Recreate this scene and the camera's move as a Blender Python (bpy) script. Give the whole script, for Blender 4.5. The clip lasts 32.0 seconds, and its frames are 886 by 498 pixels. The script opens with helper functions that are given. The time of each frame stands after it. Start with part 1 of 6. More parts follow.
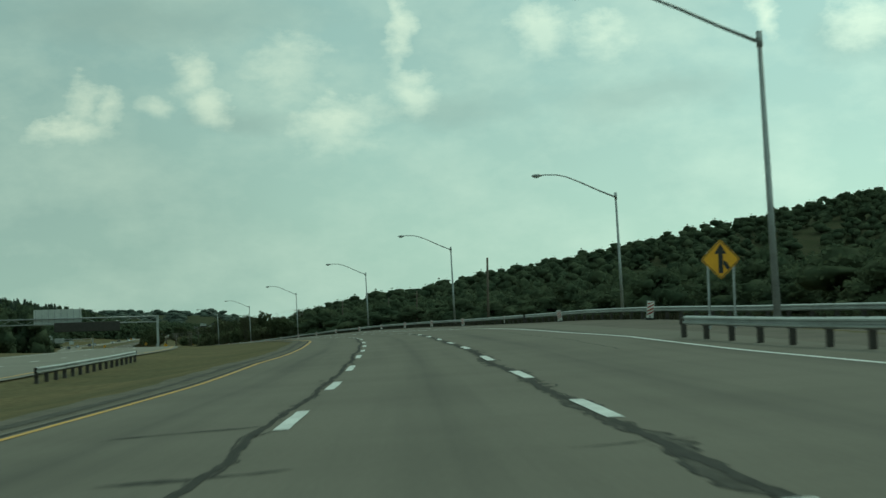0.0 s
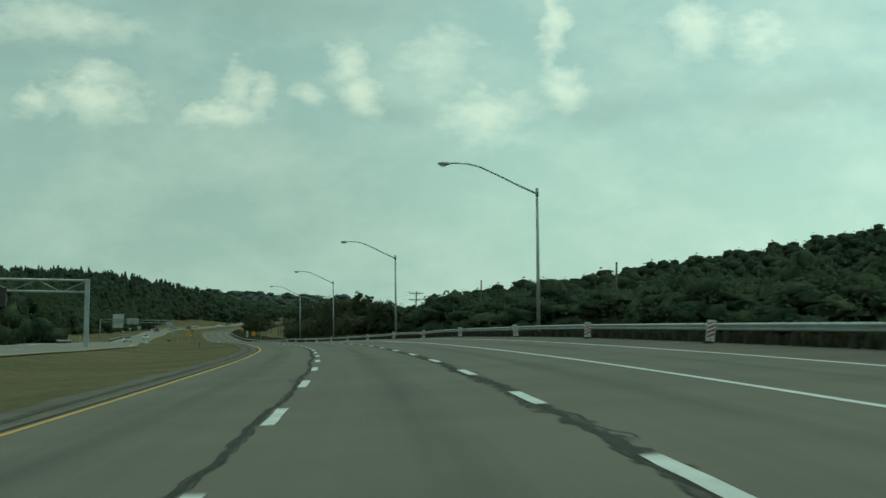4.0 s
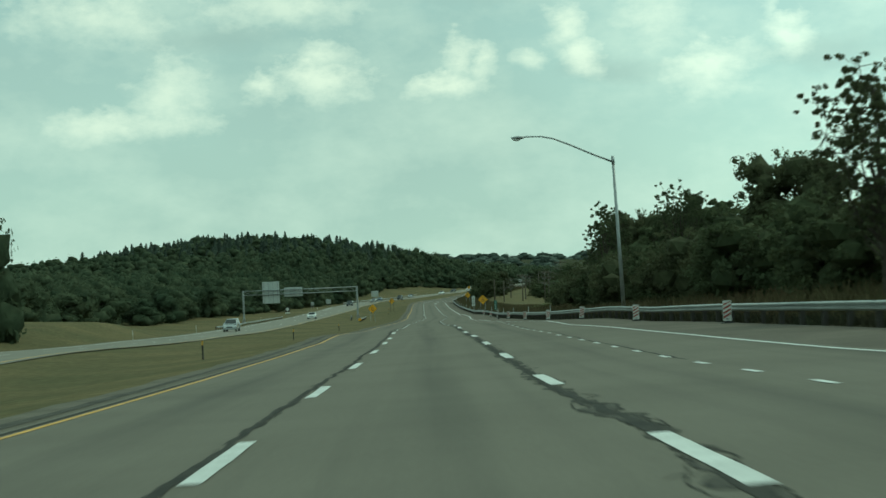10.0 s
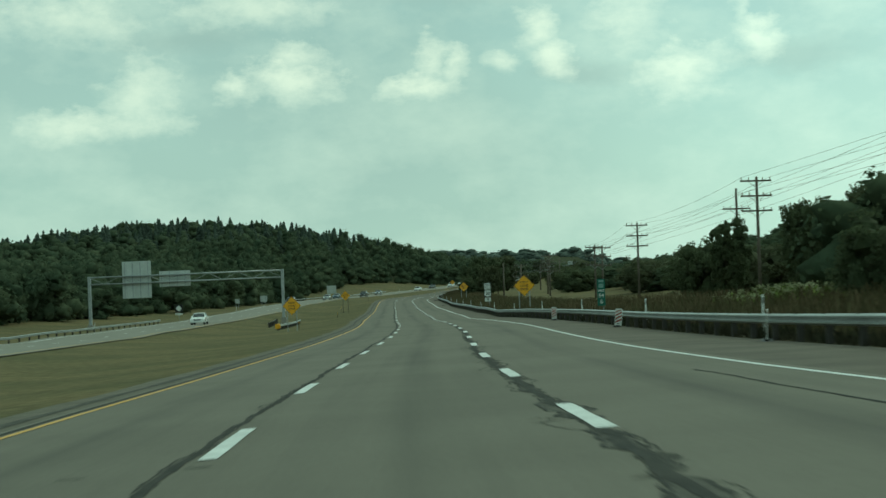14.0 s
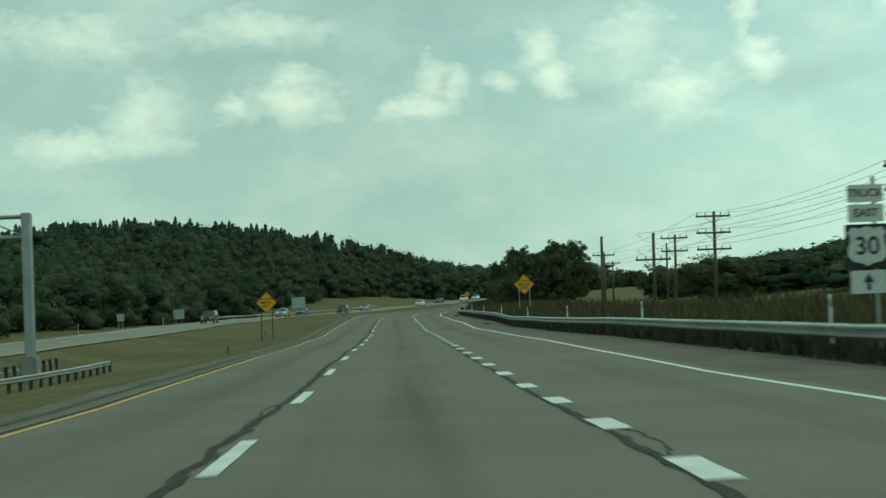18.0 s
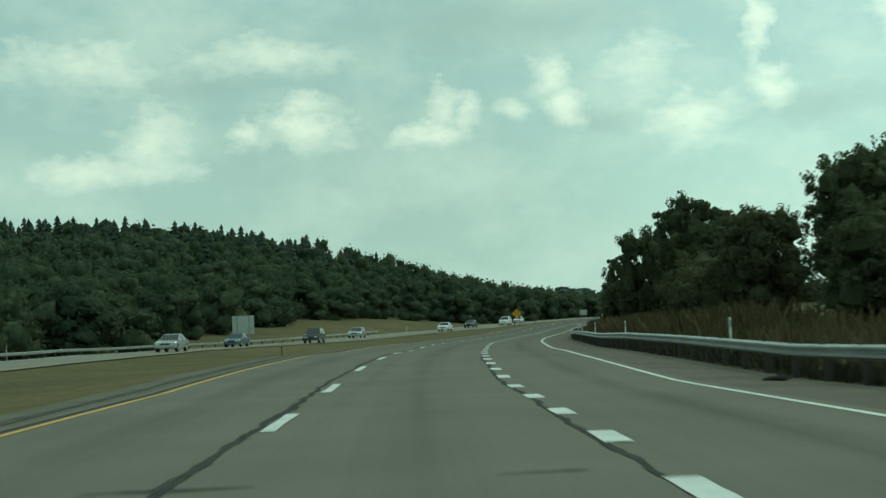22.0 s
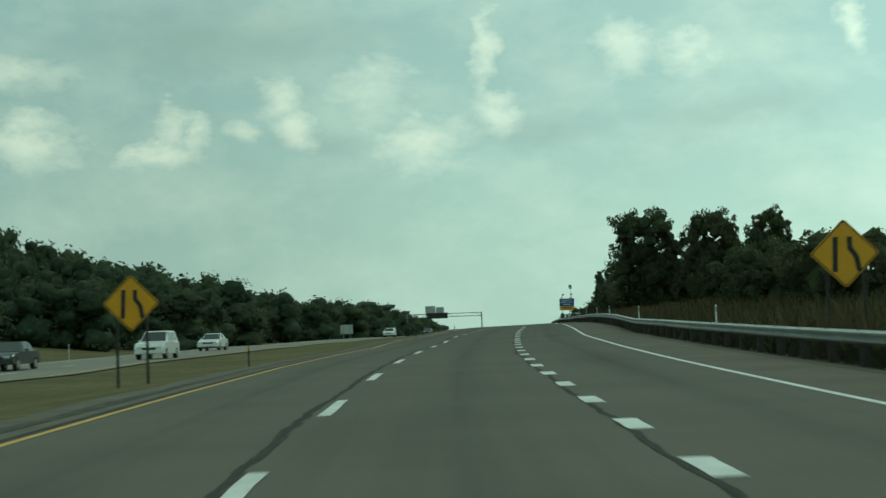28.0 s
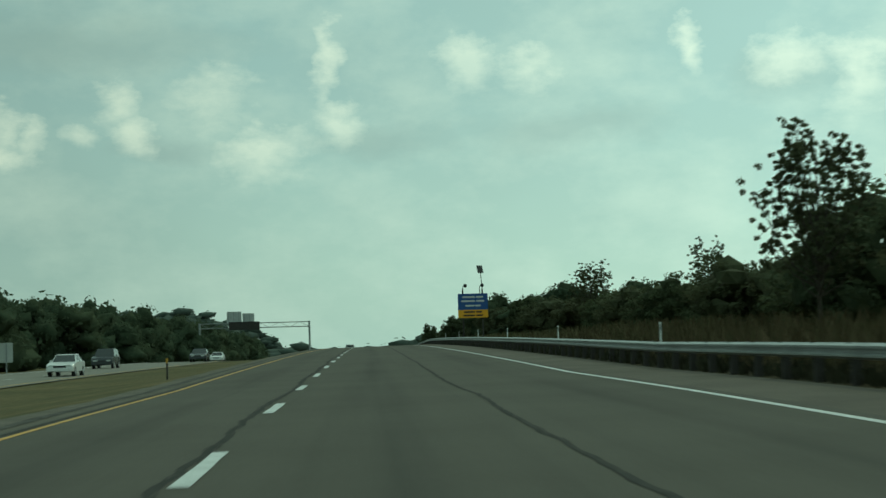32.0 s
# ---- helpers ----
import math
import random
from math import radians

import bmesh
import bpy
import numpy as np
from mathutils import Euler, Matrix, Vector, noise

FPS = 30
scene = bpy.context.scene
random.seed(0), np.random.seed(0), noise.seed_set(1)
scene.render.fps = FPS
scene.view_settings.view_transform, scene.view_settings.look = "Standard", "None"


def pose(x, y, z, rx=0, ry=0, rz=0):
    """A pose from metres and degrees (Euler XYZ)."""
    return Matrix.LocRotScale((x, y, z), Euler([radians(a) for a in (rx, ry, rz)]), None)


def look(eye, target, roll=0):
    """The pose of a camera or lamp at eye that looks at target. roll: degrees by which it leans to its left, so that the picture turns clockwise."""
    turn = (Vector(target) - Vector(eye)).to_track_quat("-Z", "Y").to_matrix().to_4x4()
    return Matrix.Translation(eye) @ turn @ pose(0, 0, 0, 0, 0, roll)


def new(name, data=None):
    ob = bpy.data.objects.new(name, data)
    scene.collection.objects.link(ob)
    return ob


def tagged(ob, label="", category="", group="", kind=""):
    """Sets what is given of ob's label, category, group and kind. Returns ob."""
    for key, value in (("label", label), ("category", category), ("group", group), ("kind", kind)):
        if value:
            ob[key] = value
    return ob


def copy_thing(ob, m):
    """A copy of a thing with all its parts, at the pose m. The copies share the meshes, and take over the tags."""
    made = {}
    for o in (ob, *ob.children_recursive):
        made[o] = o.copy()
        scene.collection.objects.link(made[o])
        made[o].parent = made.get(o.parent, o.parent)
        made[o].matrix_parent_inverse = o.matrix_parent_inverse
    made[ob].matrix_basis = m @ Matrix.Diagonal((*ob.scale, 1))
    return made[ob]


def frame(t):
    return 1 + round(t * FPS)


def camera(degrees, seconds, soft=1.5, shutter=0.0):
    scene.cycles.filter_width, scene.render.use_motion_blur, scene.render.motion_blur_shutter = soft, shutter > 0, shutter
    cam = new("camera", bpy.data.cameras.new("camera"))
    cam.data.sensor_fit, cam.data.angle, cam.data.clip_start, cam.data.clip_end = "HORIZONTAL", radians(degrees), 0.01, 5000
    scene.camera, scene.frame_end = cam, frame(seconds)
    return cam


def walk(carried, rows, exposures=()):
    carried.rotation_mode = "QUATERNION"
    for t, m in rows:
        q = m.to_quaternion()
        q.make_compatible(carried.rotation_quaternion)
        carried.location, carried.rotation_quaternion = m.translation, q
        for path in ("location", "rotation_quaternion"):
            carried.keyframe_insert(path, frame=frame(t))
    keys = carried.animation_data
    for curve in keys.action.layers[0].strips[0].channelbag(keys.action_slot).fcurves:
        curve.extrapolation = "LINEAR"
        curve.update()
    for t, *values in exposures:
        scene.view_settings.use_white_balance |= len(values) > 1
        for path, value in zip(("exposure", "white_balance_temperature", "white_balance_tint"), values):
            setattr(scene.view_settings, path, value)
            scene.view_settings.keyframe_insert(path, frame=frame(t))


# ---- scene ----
# ---------------------------------------------------------------- camera
cam = camera(30.26, 32.0, soft=1.5, shutter=0.25)
PATH = [
    (0.0, (-0.000, -0.000, -0.000), (-0.000, 19.982, 0.855), -1.70),
    (0.5, (-0.384, 18.899, -0.031), (-0.369, 38.880, 0.838), -1.23),
    (1.0, (-0.856, 37.831, 0.064), (-0.835, 57.812, 0.944), -0.49),
    (1.5, (-1.549, 56.838, 0.099), (-1.608, 76.818, 0.995), 0.34),
    (2.0, (-2.427, 75.800, 0.134), (-2.702, 95.779, 1.020), 0.89),
    (2.5, (-3.562, 94.798, 0.075), (-4.157, 114.770, 0.949), 1.12),
    (3.0, (-4.999, 113.867, -0.050), (-5.943, 133.827, 0.800), 1.34),
    (3.5, (-6.811, 133.021, -0.154), (-8.128, 152.961, 0.666), 1.00),
    (4.0, (-8.902, 152.172, -0.259), (-10.657, 172.079, 0.543), 1.03),
    (4.5, (-11.284, 171.304, -0.379), (-13.375, 191.179, 0.399), 1.19),
    (5.0, (-13.952, 190.402, -0.529), (-16.324, 210.246, 0.213), 1.48),
    (5.5, (-16.877, 209.455, -0.723), (-19.550, 229.264, -0.031), 1.90),
    (6.0, (-20.031, 228.455, -0.976), (-23.048, 248.216, -0.345), 1.94),
    (6.5, (-23.443, 247.399, -1.244), (-26.785, 267.109, -0.667), 1.75),
    (7.0, (-27.126, 266.269, -1.483), (-30.769, 285.927, -0.965), 1.56),
    (7.5, (-31.150, 285.080, -1.753), (-35.121, 304.676, -1.291), 1.25),
    (8.0, (-35.436, 303.809, -2.060), (-39.688, 323.347, -1.624), 1.15),
    (8.5, (-39.891, 322.448, -2.376), (-44.395, 341.929, -1.947), 0.30),
    (9.0, (-44.454, 341.016, -2.791), (-49.066, 360.473, -2.375), -0.57),
    (9.5, (-49.238, 359.572, -3.257), (-53.851, 379.029, -2.864), -1.47),
    (10.0, (-53.859, 378.171, -3.626), (-58.407, 397.643, -3.239), -2.49),
    (10.5, (-58.455, 396.882, -3.979), (-62.961, 416.365, -3.606), -2.56),
    (11.0, (-63.019, 415.536, -4.349), (-67.473, 435.030, -3.975), -2.64),
    (11.5, (-67.650, 434.132, -4.585), (-72.019, 453.645, -4.198), -2.56),
    (12.0, (-72.269, 452.698, -4.872), (-76.604, 472.218, -4.478), -2.63),
    (12.5, (-76.870, 471.247, -5.324), (-81.163, 490.776, -4.931), -2.63),
    (13.0, (-81.489, 489.803, -5.828), (-85.712, 509.348, -5.437), -2.40),
    (13.5, (-86.105, 508.446, -6.238), (-90.320, 527.993, -5.830), -2.41),
    (14.0, (-90.729, 526.945, -6.557), (-94.938, 546.493, -6.164), -2.38),
    (14.5, (-95.185, 545.329, -6.936), (-99.408, 564.874, -6.559), -2.21),
    (15.0, (-99.391, 563.627, -7.296), (-103.310, 583.234, -6.828), -2.26),
    (15.5, (-103.416, 581.839, -7.617), (-107.209, 601.468, -7.088), -2.28),
    (16.0, (-107.440, 599.936, -7.913), (-111.408, 619.532, -7.396), -2.26),
    (16.5, (-111.627, 617.896, -8.199), (-115.923, 637.424, -7.723), -2.21),
    (17.0, (-116.024, 635.722, -8.452), (-120.281, 655.257, -7.912), -2.24),
    (17.5, (-120.520, 653.464, -8.638), (-124.760, 673.000, -8.047), -2.29),
    (18.0, (-124.919, 671.159, -8.795), (-129.118, 690.702, -8.148), -2.31),
    (18.5, (-129.242, 688.811, -8.933), (-133.436, 708.355, -8.252), -2.28),
    (19.0, (-133.522, 706.446, -9.074), (-137.726, 725.985, -8.346), -2.42),
    (19.5, (-137.877, 724.109, -9.297), (-142.105, 743.642, -8.536), -2.42),
    (20.0, (-142.169, 741.716, -9.410), (-146.409, 761.244, -8.581), -2.70),
    (20.5, (-146.566, 759.317, -9.398), (-150.843, 778.835, -8.539), -2.64),
    (21.0, (-150.998, 776.965, -9.375), (-155.285, 796.481, -8.515), -2.43),
    (21.5, (-155.421, 794.634, -9.299), (-159.724, 814.143, -8.355), -2.36),
    (22.0, (-159.819, 812.324, -9.223), (-164.138, 831.828, -8.244), -2.18),
    (22.5, (-164.154, 830.094, -9.125), (-168.445, 849.603, -8.139), -2.19),
    (23.0, (-168.353, 848.031, -9.081), (-172.491, 867.575, -8.120), -2.72),
    (23.5, (-172.296, 866.200, -9.067), (-176.150, 885.803, -8.134), -2.74),
    (24.0, (-175.898, 884.649, -9.123), (-179.361, 904.324, -8.184), -3.16),
    (24.5, (-179.245, 903.277, -9.160), (-182.320, 923.017, -8.232), -3.04),
    (25.0, (-182.491, 922.072, -9.213), (-185.182, 941.868, -8.282), -3.18),
    (25.5, (-185.392, 941.024, -9.254), (-187.681, 960.871, -8.337), -2.77),
    (26.0, (-187.881, 960.109, -9.222), (-189.748, 980.000, -8.290), -2.76),
    (26.5, (-190.075, 979.225, -9.076), (-191.567, 999.147, -8.131), -2.68),
    (27.0, (-192.231, 998.335, -8.928), (-193.837, 1018.244, -7.897), -2.53),
    (27.5, (-194.340, 1017.434, -8.735), (-195.878, 1037.345, -7.621), -2.39),
    (28.0, (-196.187, 1036.540, -8.511), (-197.235, 1056.483, -7.373), -2.21),
    (28.5, (-197.550, 1055.662, -8.270), (-197.801, 1075.633, -7.151), -2.01),
    (29.0, (-198.395, 1074.788, -7.998), (-198.310, 1094.759, -6.839), -1.75),
    (29.5, (-198.855, 1093.916, -7.673), (-198.423, 1113.880, -6.472), -1.69),
    (30.0, (-198.992, 1113.052, -7.323), (-198.250, 1133.004, -6.076), -0.95),
    (30.5, (-198.916, 1132.207, -6.995), (-197.991, 1152.150, -5.720), -0.62),
    (31.0, (-198.830, 1151.393, -6.716), (-197.865, 1171.334, -5.447), -1.07),
    (31.5, (-198.836, 1170.584, -6.427), (-197.874, 1190.526, -5.173), -1.37),
    (32.0, (-198.807, 1189.741, -6.167), (-197.892, 1209.688, -4.957), -1.57),
]
walk(cam, [(t, look(eye, target, roll)) for t, eye, target, roll in PATH], [(0, -0.27, 6800, -21), (6, -0.08, 6800, -21), (9, 0.14, 6800, -21), (13, 0.1, 6800, -21), (19, 0.04, 6800, -21), (22.5, 0.07, 6800, -21), (26, -0.1, 6800, -21), (32, -0.31, 6800, -21)])

# ---------------------------------------------------------------- sun and sky
SUN_AZ, SUN_EL = radians(35), radians(50)
sun = new("sun", bpy.data.lights.new("sun", "SUN"))
sun.data.energy, sun.data.angle, sun.data.color = 0.8, radians(14), (1.0, 0.95, 0.87)
sun.matrix_world = look((0, 0, 300), (-300 * math.sin(SUN_AZ) * math.cos(SUN_EL), -300 * math.cos(SUN_AZ) * math.cos(SUN_EL), 300 - 300 * math.sin(SUN_EL)))
world = bpy.data.worlds.new("sky")
scene.world = world
world.use_nodes = True
wn, wl = world.node_tree.nodes, world.node_tree.links


def wmath(op, a, b=None, c=None, clamp=False):
    n = wn.new("ShaderNodeMath")
    n.operation, n.use_clamp = op, clamp
    for k, v in enumerate((a, b, c)):
        if v is None:
            continue
        if isinstance(v, (int, float)):
            n.inputs[k].default_value = v
        else:
            wl.new(v, n.inputs[k])
    return n.outputs[0]


def wmix(fac, a, b):
    n = wn.new("ShaderNodeMix")
    n.data_type = "RGBA"
    for key, v in (("Factor", fac), ("A", a), ("B", b)):
        if isinstance(v, (tuple, float, int)):
            n.inputs[key].default_value = (*v, 1) if isinstance(v, tuple) else v
        else:
            wl.new(v, n.inputs[key])
    return n.outputs["Result"]


HAZE, LOW, GREY, VEIL, WHITE = (3.95, 5.5, 5.75), (5.05, 6.55, 6.55), (3.7, 4.8, 5.1), (6.6, 7.6, 7.5), (9.6, 9.7, 9.1)
sky = wn.new("ShaderNodeTexSky")
sky.sky_type, sky.sun_disc, sky.sun_elevation, sky.sun_rotation = "NISHITA", False, SUN_EL, SUN_AZ
co = wn.new("ShaderNodeTexCoord")
sep = wn.new("ShaderNodeSeparateXYZ")
wl.new(co.outputs["Generated"], sep.inputs[0])
az = wmath("MULTIPLY", wmath("ARCTAN2", sep.outputs[0], sep.outputs[1]), 57.2958)
el = wmath("MULTIPLY", wmath("ARCSINE", sep.outputs[2]), 57.2958)
flat = wn.new("ShaderNodeCombineXYZ")
wl.new(wmath("MULTIPLY", az, 0.6), flat.inputs[0])
wl.new(el, flat.inputs[1])


def wnoise(scale, detail, rough=0.55):
    n = wn.new("ShaderNodeTexNoise")
    n.inputs["Scale"].default_value, n.inputs["Detail"].default_value, n.inputs["Roughness"].default_value = scale, detail, rough
    wl.new(flat.outputs[0], n.inputs["Vector"])
    return n.outputs["Fac"]


puff, wisp, broad = wnoise(0.75, 7, 0.62), wnoise(0.32, 6, 0.6), wnoise(0.09, 4)
# Single cumulus heaps: bearing, height over the horizon, half sizes in degrees, thickness.
CLOUDS = ((-12.9, 6.75, 1.5, 0.45, 1.0), (-12.25, 7.7, 0.65, 0.8, 1.0), (-11.5, 7.5, 0.55, 0.7, 0.9), (-17.4, 7.2, 1.8, 0.8, 1.0), (-16.7, 7.9, 1.0, 0.6, 0.8), (-19.1, 6.8, 0.8, 0.6, 0.9),
          (-24.3, 5.7, 2.6, 0.6, 0.8), (-22.5, 6.6, 1.1, 1.4, 0.7), (-8.5, 8.5, 0.8, 0.8, 0.9), (-7.9, 7.5, 0.7, 0.85, 0.9), (-3.5, 6.9, 1.4, 0.9, 0.8), (-1.3, 9.6, 0.4, 1.5, 0.8))
CLOUDS_B = ((-0.9, 8.0, 0.8, 0.8, 0.8), (-3.0, 7.1, 1.4, 0.7, 0.5), (3.7, 9.9, 1.0, 0.9, 0.7), (5.9, 9.6, 1.1, 0.7, 0.7), (11.5, 10.3, 0.5, 0.8, 0.9), (14.9, 9.5, 1.3, 0.9, 0.7), (17.0, 8.8, 1.1, 1.3, 0.7),
            (-25.0, 9.4, 2.4, 0.8, 0.7), (-18.4, 9.6, 2.8, 0.7, 0.7), (-5.2, 8.8, 1.2, 1.0, 0.6), (-10.0, 7.5, 0.5, 0.4, 0.7))
warp_a, warp_e = wnoise(0.42, 5, 0.6), wnoise(0.47, 5, 0.6)
azw = wmath("ADD", az, wmath("MULTIPLY", wmath("SUBTRACT", warp_a, 0.5), 2.6))
elw = wmath("ADD", el, wmath("MULTIPLY", wmath("SUBTRACT", warp_e, 0.5), 2.0))
heap, lit = None, None
billow = wmath("ADD", wmath("MULTIPLY", puff, 2.0), wmath("MULTIPLY", wnoise(2.3, 6, 0.65), 1.1))
for a, e, ra, re, thick in CLOUDS + CLOUDS_B:
    up = wmath("DIVIDE", wmath("SUBTRACT", elw, e), re * 1.15)
    d = wmath("SQRT", wmath("ADD", wmath("POWER", wmath("DIVIDE", wmath("SUBTRACT", azw, a), ra * 1.15), 2.0), wmath("POWER", up, 2.0)))
    one = wmath("MULTIPLY", wmath("MULTIPLY", wmath("SUBTRACT", 2.62, wmath("ADD", d, billow)), 0.95, clamp=True), thick)
    top = wmath("MULTIPLY", one, wmath("ADD", 0.6, wmath("MULTIPLY", up, 0.35), clamp=True))
    heap, lit = (one, top) if heap is None else (wmath("MAXIMUM", heap, one), wmath("MAXIMUM", lit, top))
veil = wmath("MULTIPLY", wmath("SUBTRACT", wisp, 0.43, clamp=True), 4.0, clamp=True)
haze = wmix(0.80, sky.outputs[0], HAZE)
low = wmath("SUBTRACT", 1.0, wmath("DIVIDE", wmath("ABSOLUTE", el), 9.0), clamp=True)
base_sky = wmix(wmath("MULTIPLY", low, 0.6), haze, LOW)
base_sky = wmix(wmath("MULTIPLY", wmath("SUBTRACT", broad, 0.38, clamp=True), 2.0, clamp=True), base_sky, GREY)
base_sky = wmix(wmath("MULTIPLY", veil, 0.5), base_sky, VEIL)
# flat grey undersides and a dull bank high up
for a, e, ra, re in ((-10.5, 10.6, 6.0, 1.0), (-7.0, 7.1, 1.8, 0.5), (0.4, 7.2, 2.4, 0.6), (14.6, 9.1, 1.7, 0.9), (7.4, 7.5, 3.2, 0.7), (-20.5, 8.7, 2.5, 0.5)):
    d = wmath("SQRT", wmath("ADD", wmath("POWER", wmath("DIVIDE", wmath("SUBTRACT", azw, a), ra), 2.0), wmath("POWER", wmath("DIVIDE", wmath("SUBTRACT", elw, e), re), 2.0)))
    base_sky = wmix(wmath("MULTIPLY", wmath("SUBTRACT", 1.75, wmath("ADD", d, wmath("MULTIPLY", puff, 0.9)), clamp=True), 0.6), base_sky, GREY)
# a cloud's body is a soft grey-white, its sunny crown bright
base_sky = wmix(wmath("MULTIPLY", heap, 0.5, clamp=True), base_sky, VEIL)
wl.new(wmix(wmath("MULTIPLY", lit, 0.9, clamp=True), base_sky, WHITE), wn["Background"].inputs["Color"])
# Brighter towards the hidden sun, as a hazy sky is.
wl.new(wmath("MULTIPLY", 0.1, wmath("ADD", 1.0, wmath("MINIMUM", wmath("MAXIMUM", wmath("DIVIDE", wmath("ADD", az, 10.0), 55.0), -0.02), 0.45))), wn["Background"].inputs["Strength"])


# ---------------------------------------------------------------- materials
def material(name, base, rough=0.8, metal=0.0, var=0.25, scale=3.0, fine=40.0, bump=0.2, second=None, spec=0.4, depth=0.01, thin=0.0):
    """Two scales of colour variation and a fine relief, in object metres."""
    m = bpy.data.materials.new(name)
    m.use_nodes = True
    n, l = m.node_tree.nodes, m.node_tree.links
    b = n["Principled BSDF"]
    co = n.new("ShaderNodeTexCoord")
    n1, n2 = n.new("ShaderNodeTexNoise"), n.new("ShaderNodeTexNoise")
    n1.inputs["Scale"].default_value, n1.inputs["Detail"].default_value = scale, 4
    n2.inputs["Scale"].default_value, n2.inputs["Detail"].default_value = fine, 3
    for t in (n1, n2):
        l.new(co.outputs["Object"], t.inputs["Vector"])
    ramp = n.new("ShaderNodeMix")
    ramp.data_type = "RGBA"
    second = second or tuple(c * (1 - var) for c in base)
    ramp.inputs["A"].default_value, ramp.inputs["B"].default_value = (*base, 1), (*second, 1)
    r1 = n.new("ShaderNodeMapRange")
    r1.inputs[1].default_value, r1.inputs[2].default_value = 0.35, 0.65
    l.new(n1.outputs["Fac"], r1.inputs[0])
    l.new(r1.outputs[0], ramp.inputs["Factor"])
    mul = n.new("ShaderNodeMix")
    mul.data_type, mul.blend_type = "RGBA", "MULTIPLY"
    mul.inputs["Factor"].default_value = 1.0
    r2 = n.new("ShaderNodeMapRange")
    r2.inputs[1].default_value, r2.inputs[2].default_value, r2.inputs[3].default_value, r2.inputs[4].default_value = 0.3, 0.7, 1 - var, 1.0 + 0.3 * var
    l.new(n2.outputs["Fac"], r2.inputs[0])
    l.new(ramp.outputs["Result"], mul.inputs["A"])
    l.new(r2.outputs[0], mul.inputs["B"])
    l.new(mul.outputs["Result"], b.inputs["Base Color"])
    b.inputs["Roughness"].default_value, b.inputs["Metallic"].default_value = rough, metal
    b.inputs["Specular IOR Level"].default_value = spec
    if bump:
        bp = n.new("ShaderNodeBump")
        bp.inputs["Strength"].default_value, bp.inputs["Distance"].default_value = bump, depth
        l.new(n2.outputs["Fac"], bp.inputs["Height"])
        l.new(bp.outputs[0], b.inputs["Normal"])
    if thin:
        # a leaf lets part of the light through
        tr, mx = n.new("ShaderNodeBsdfTranslucent"), n.new("ShaderNodeMixShader")
        mx.inputs[0].default_value = thin
        l.new(mul.outputs["Result"], tr.inputs["Color"])
        l.new(b.outputs[0], mx.inputs[1])
        l.new(tr.outputs[0], mx.inputs[2])
        l.new(mx.outputs[0], n["Material Output"].inputs["Surface"])
    return m


def paving(name, base, stain, dark):
    """Concrete with oil-darkened lane middles and streaks along the road, in the strip's own metres."""
    m = material(name, base, 0.95, var=0.12, scale=0.3, fine=22, bump=0.35, spec=0.12)
    n, l = m.node_tree.nodes, m.node_tree.links
    b = n["Principled BSDF"]
    old = b.inputs["Base Color"].links[0].from_socket
    uv = n.new("ShaderNodeUVMap")
    uv.uv_map = "lanes"
    sp = n.new("ShaderNodeSeparateXYZ")
    l.new(uv.outputs[0], sp.inputs[0])

    def op(kind, a, b2, clamp=False):
        q = n.new("ShaderNodeMath")
        q.operation, q.use_clamp = kind, clamp
        for k, v in enumerate((a, b2)):
            if isinstance(v, (int, float)):
                q.inputs[k].default_value = v
            elif v is not None:
                l.new(v, q.inputs[k])
        return q.outputs[0]

    streak = n.new("ShaderNodeTexNoise")
    mp = n.new("ShaderNodeMapping")
    mp.inputs["Scale"].default_value = (2.2, 0.035, 1)
    l.new(uv.outputs[0], mp.inputs["Vector"])
    l.new(mp.outputs[0], streak.inputs["Vector"])
    streak.inputs["Scale"].default_value, streak.inputs["Detail"].default_value = 1.0, 5
    patch = n.new("ShaderNodeTexNoise")
    mp2 = n.new("ShaderNodeMapping")
    mp2.inputs["Scale"].default_value = (0.5, 0.06, 1)
    l.new(uv.outputs[0], mp2.inputs["Vector"])
    l.new(mp2.outputs[0], patch.inputs["Vector"])
    patch.inputs["Scale"].default_value, patch.inputs["Detail"].default_value = 1.0, 3
    lane = op("PINGPONG", op("ADD", sp.outputs[0], 1.665), 1.665)      # 0 at a line, 1.665 in the lane's middle
    mid = op("POWER", op("DIVIDE", lane, 1.665), 4.0)
    oil = op("MULTIPLY", mid, op("ADD", op("MULTIPLY", patch.outputs["Fac"], 1.6), -0.3, True))
    oil = op("MULTIPLY", oil, dark)
    grey = op("MULTIPLY", op("SUBTRACT", streak.outputs["Fac"], 0.5), stain)
    fac = op("ADD", oil, grey, True)
    mix = n.new("ShaderNodeMix")
    mix.data_type = "RGBA"
    l.new(fac, mix.inputs["Factor"])
    l.new(old, mix.inputs["A"])
    mix.inputs["B"].default_value = (0.045, 0.045, 0.042, 1)
    later = n.new("ShaderNodeMapRange")      # an older, darker pavement from the crest on
    later.inputs[1].default_value, later.inputs[2].default_value = 860.0, 1180.0
    l.new(sp.outputs[1], later.inputs[0])
    old_mix = n.new("ShaderNodeMix")
    old_mix.data_type, old_mix.blend_type = "RGBA", "MULTIPLY"
    l.new(later.outputs[0], old_mix.inputs["Factor"])
    l.new(mix.outputs["Result"], old_mix.inputs["A"])
    old_mix.inputs["B"].default_value = (0.66, 0.66, 0.66, 1)
    l.new(old_mix.outputs["Result"], b.inputs["Base Color"])
    return m


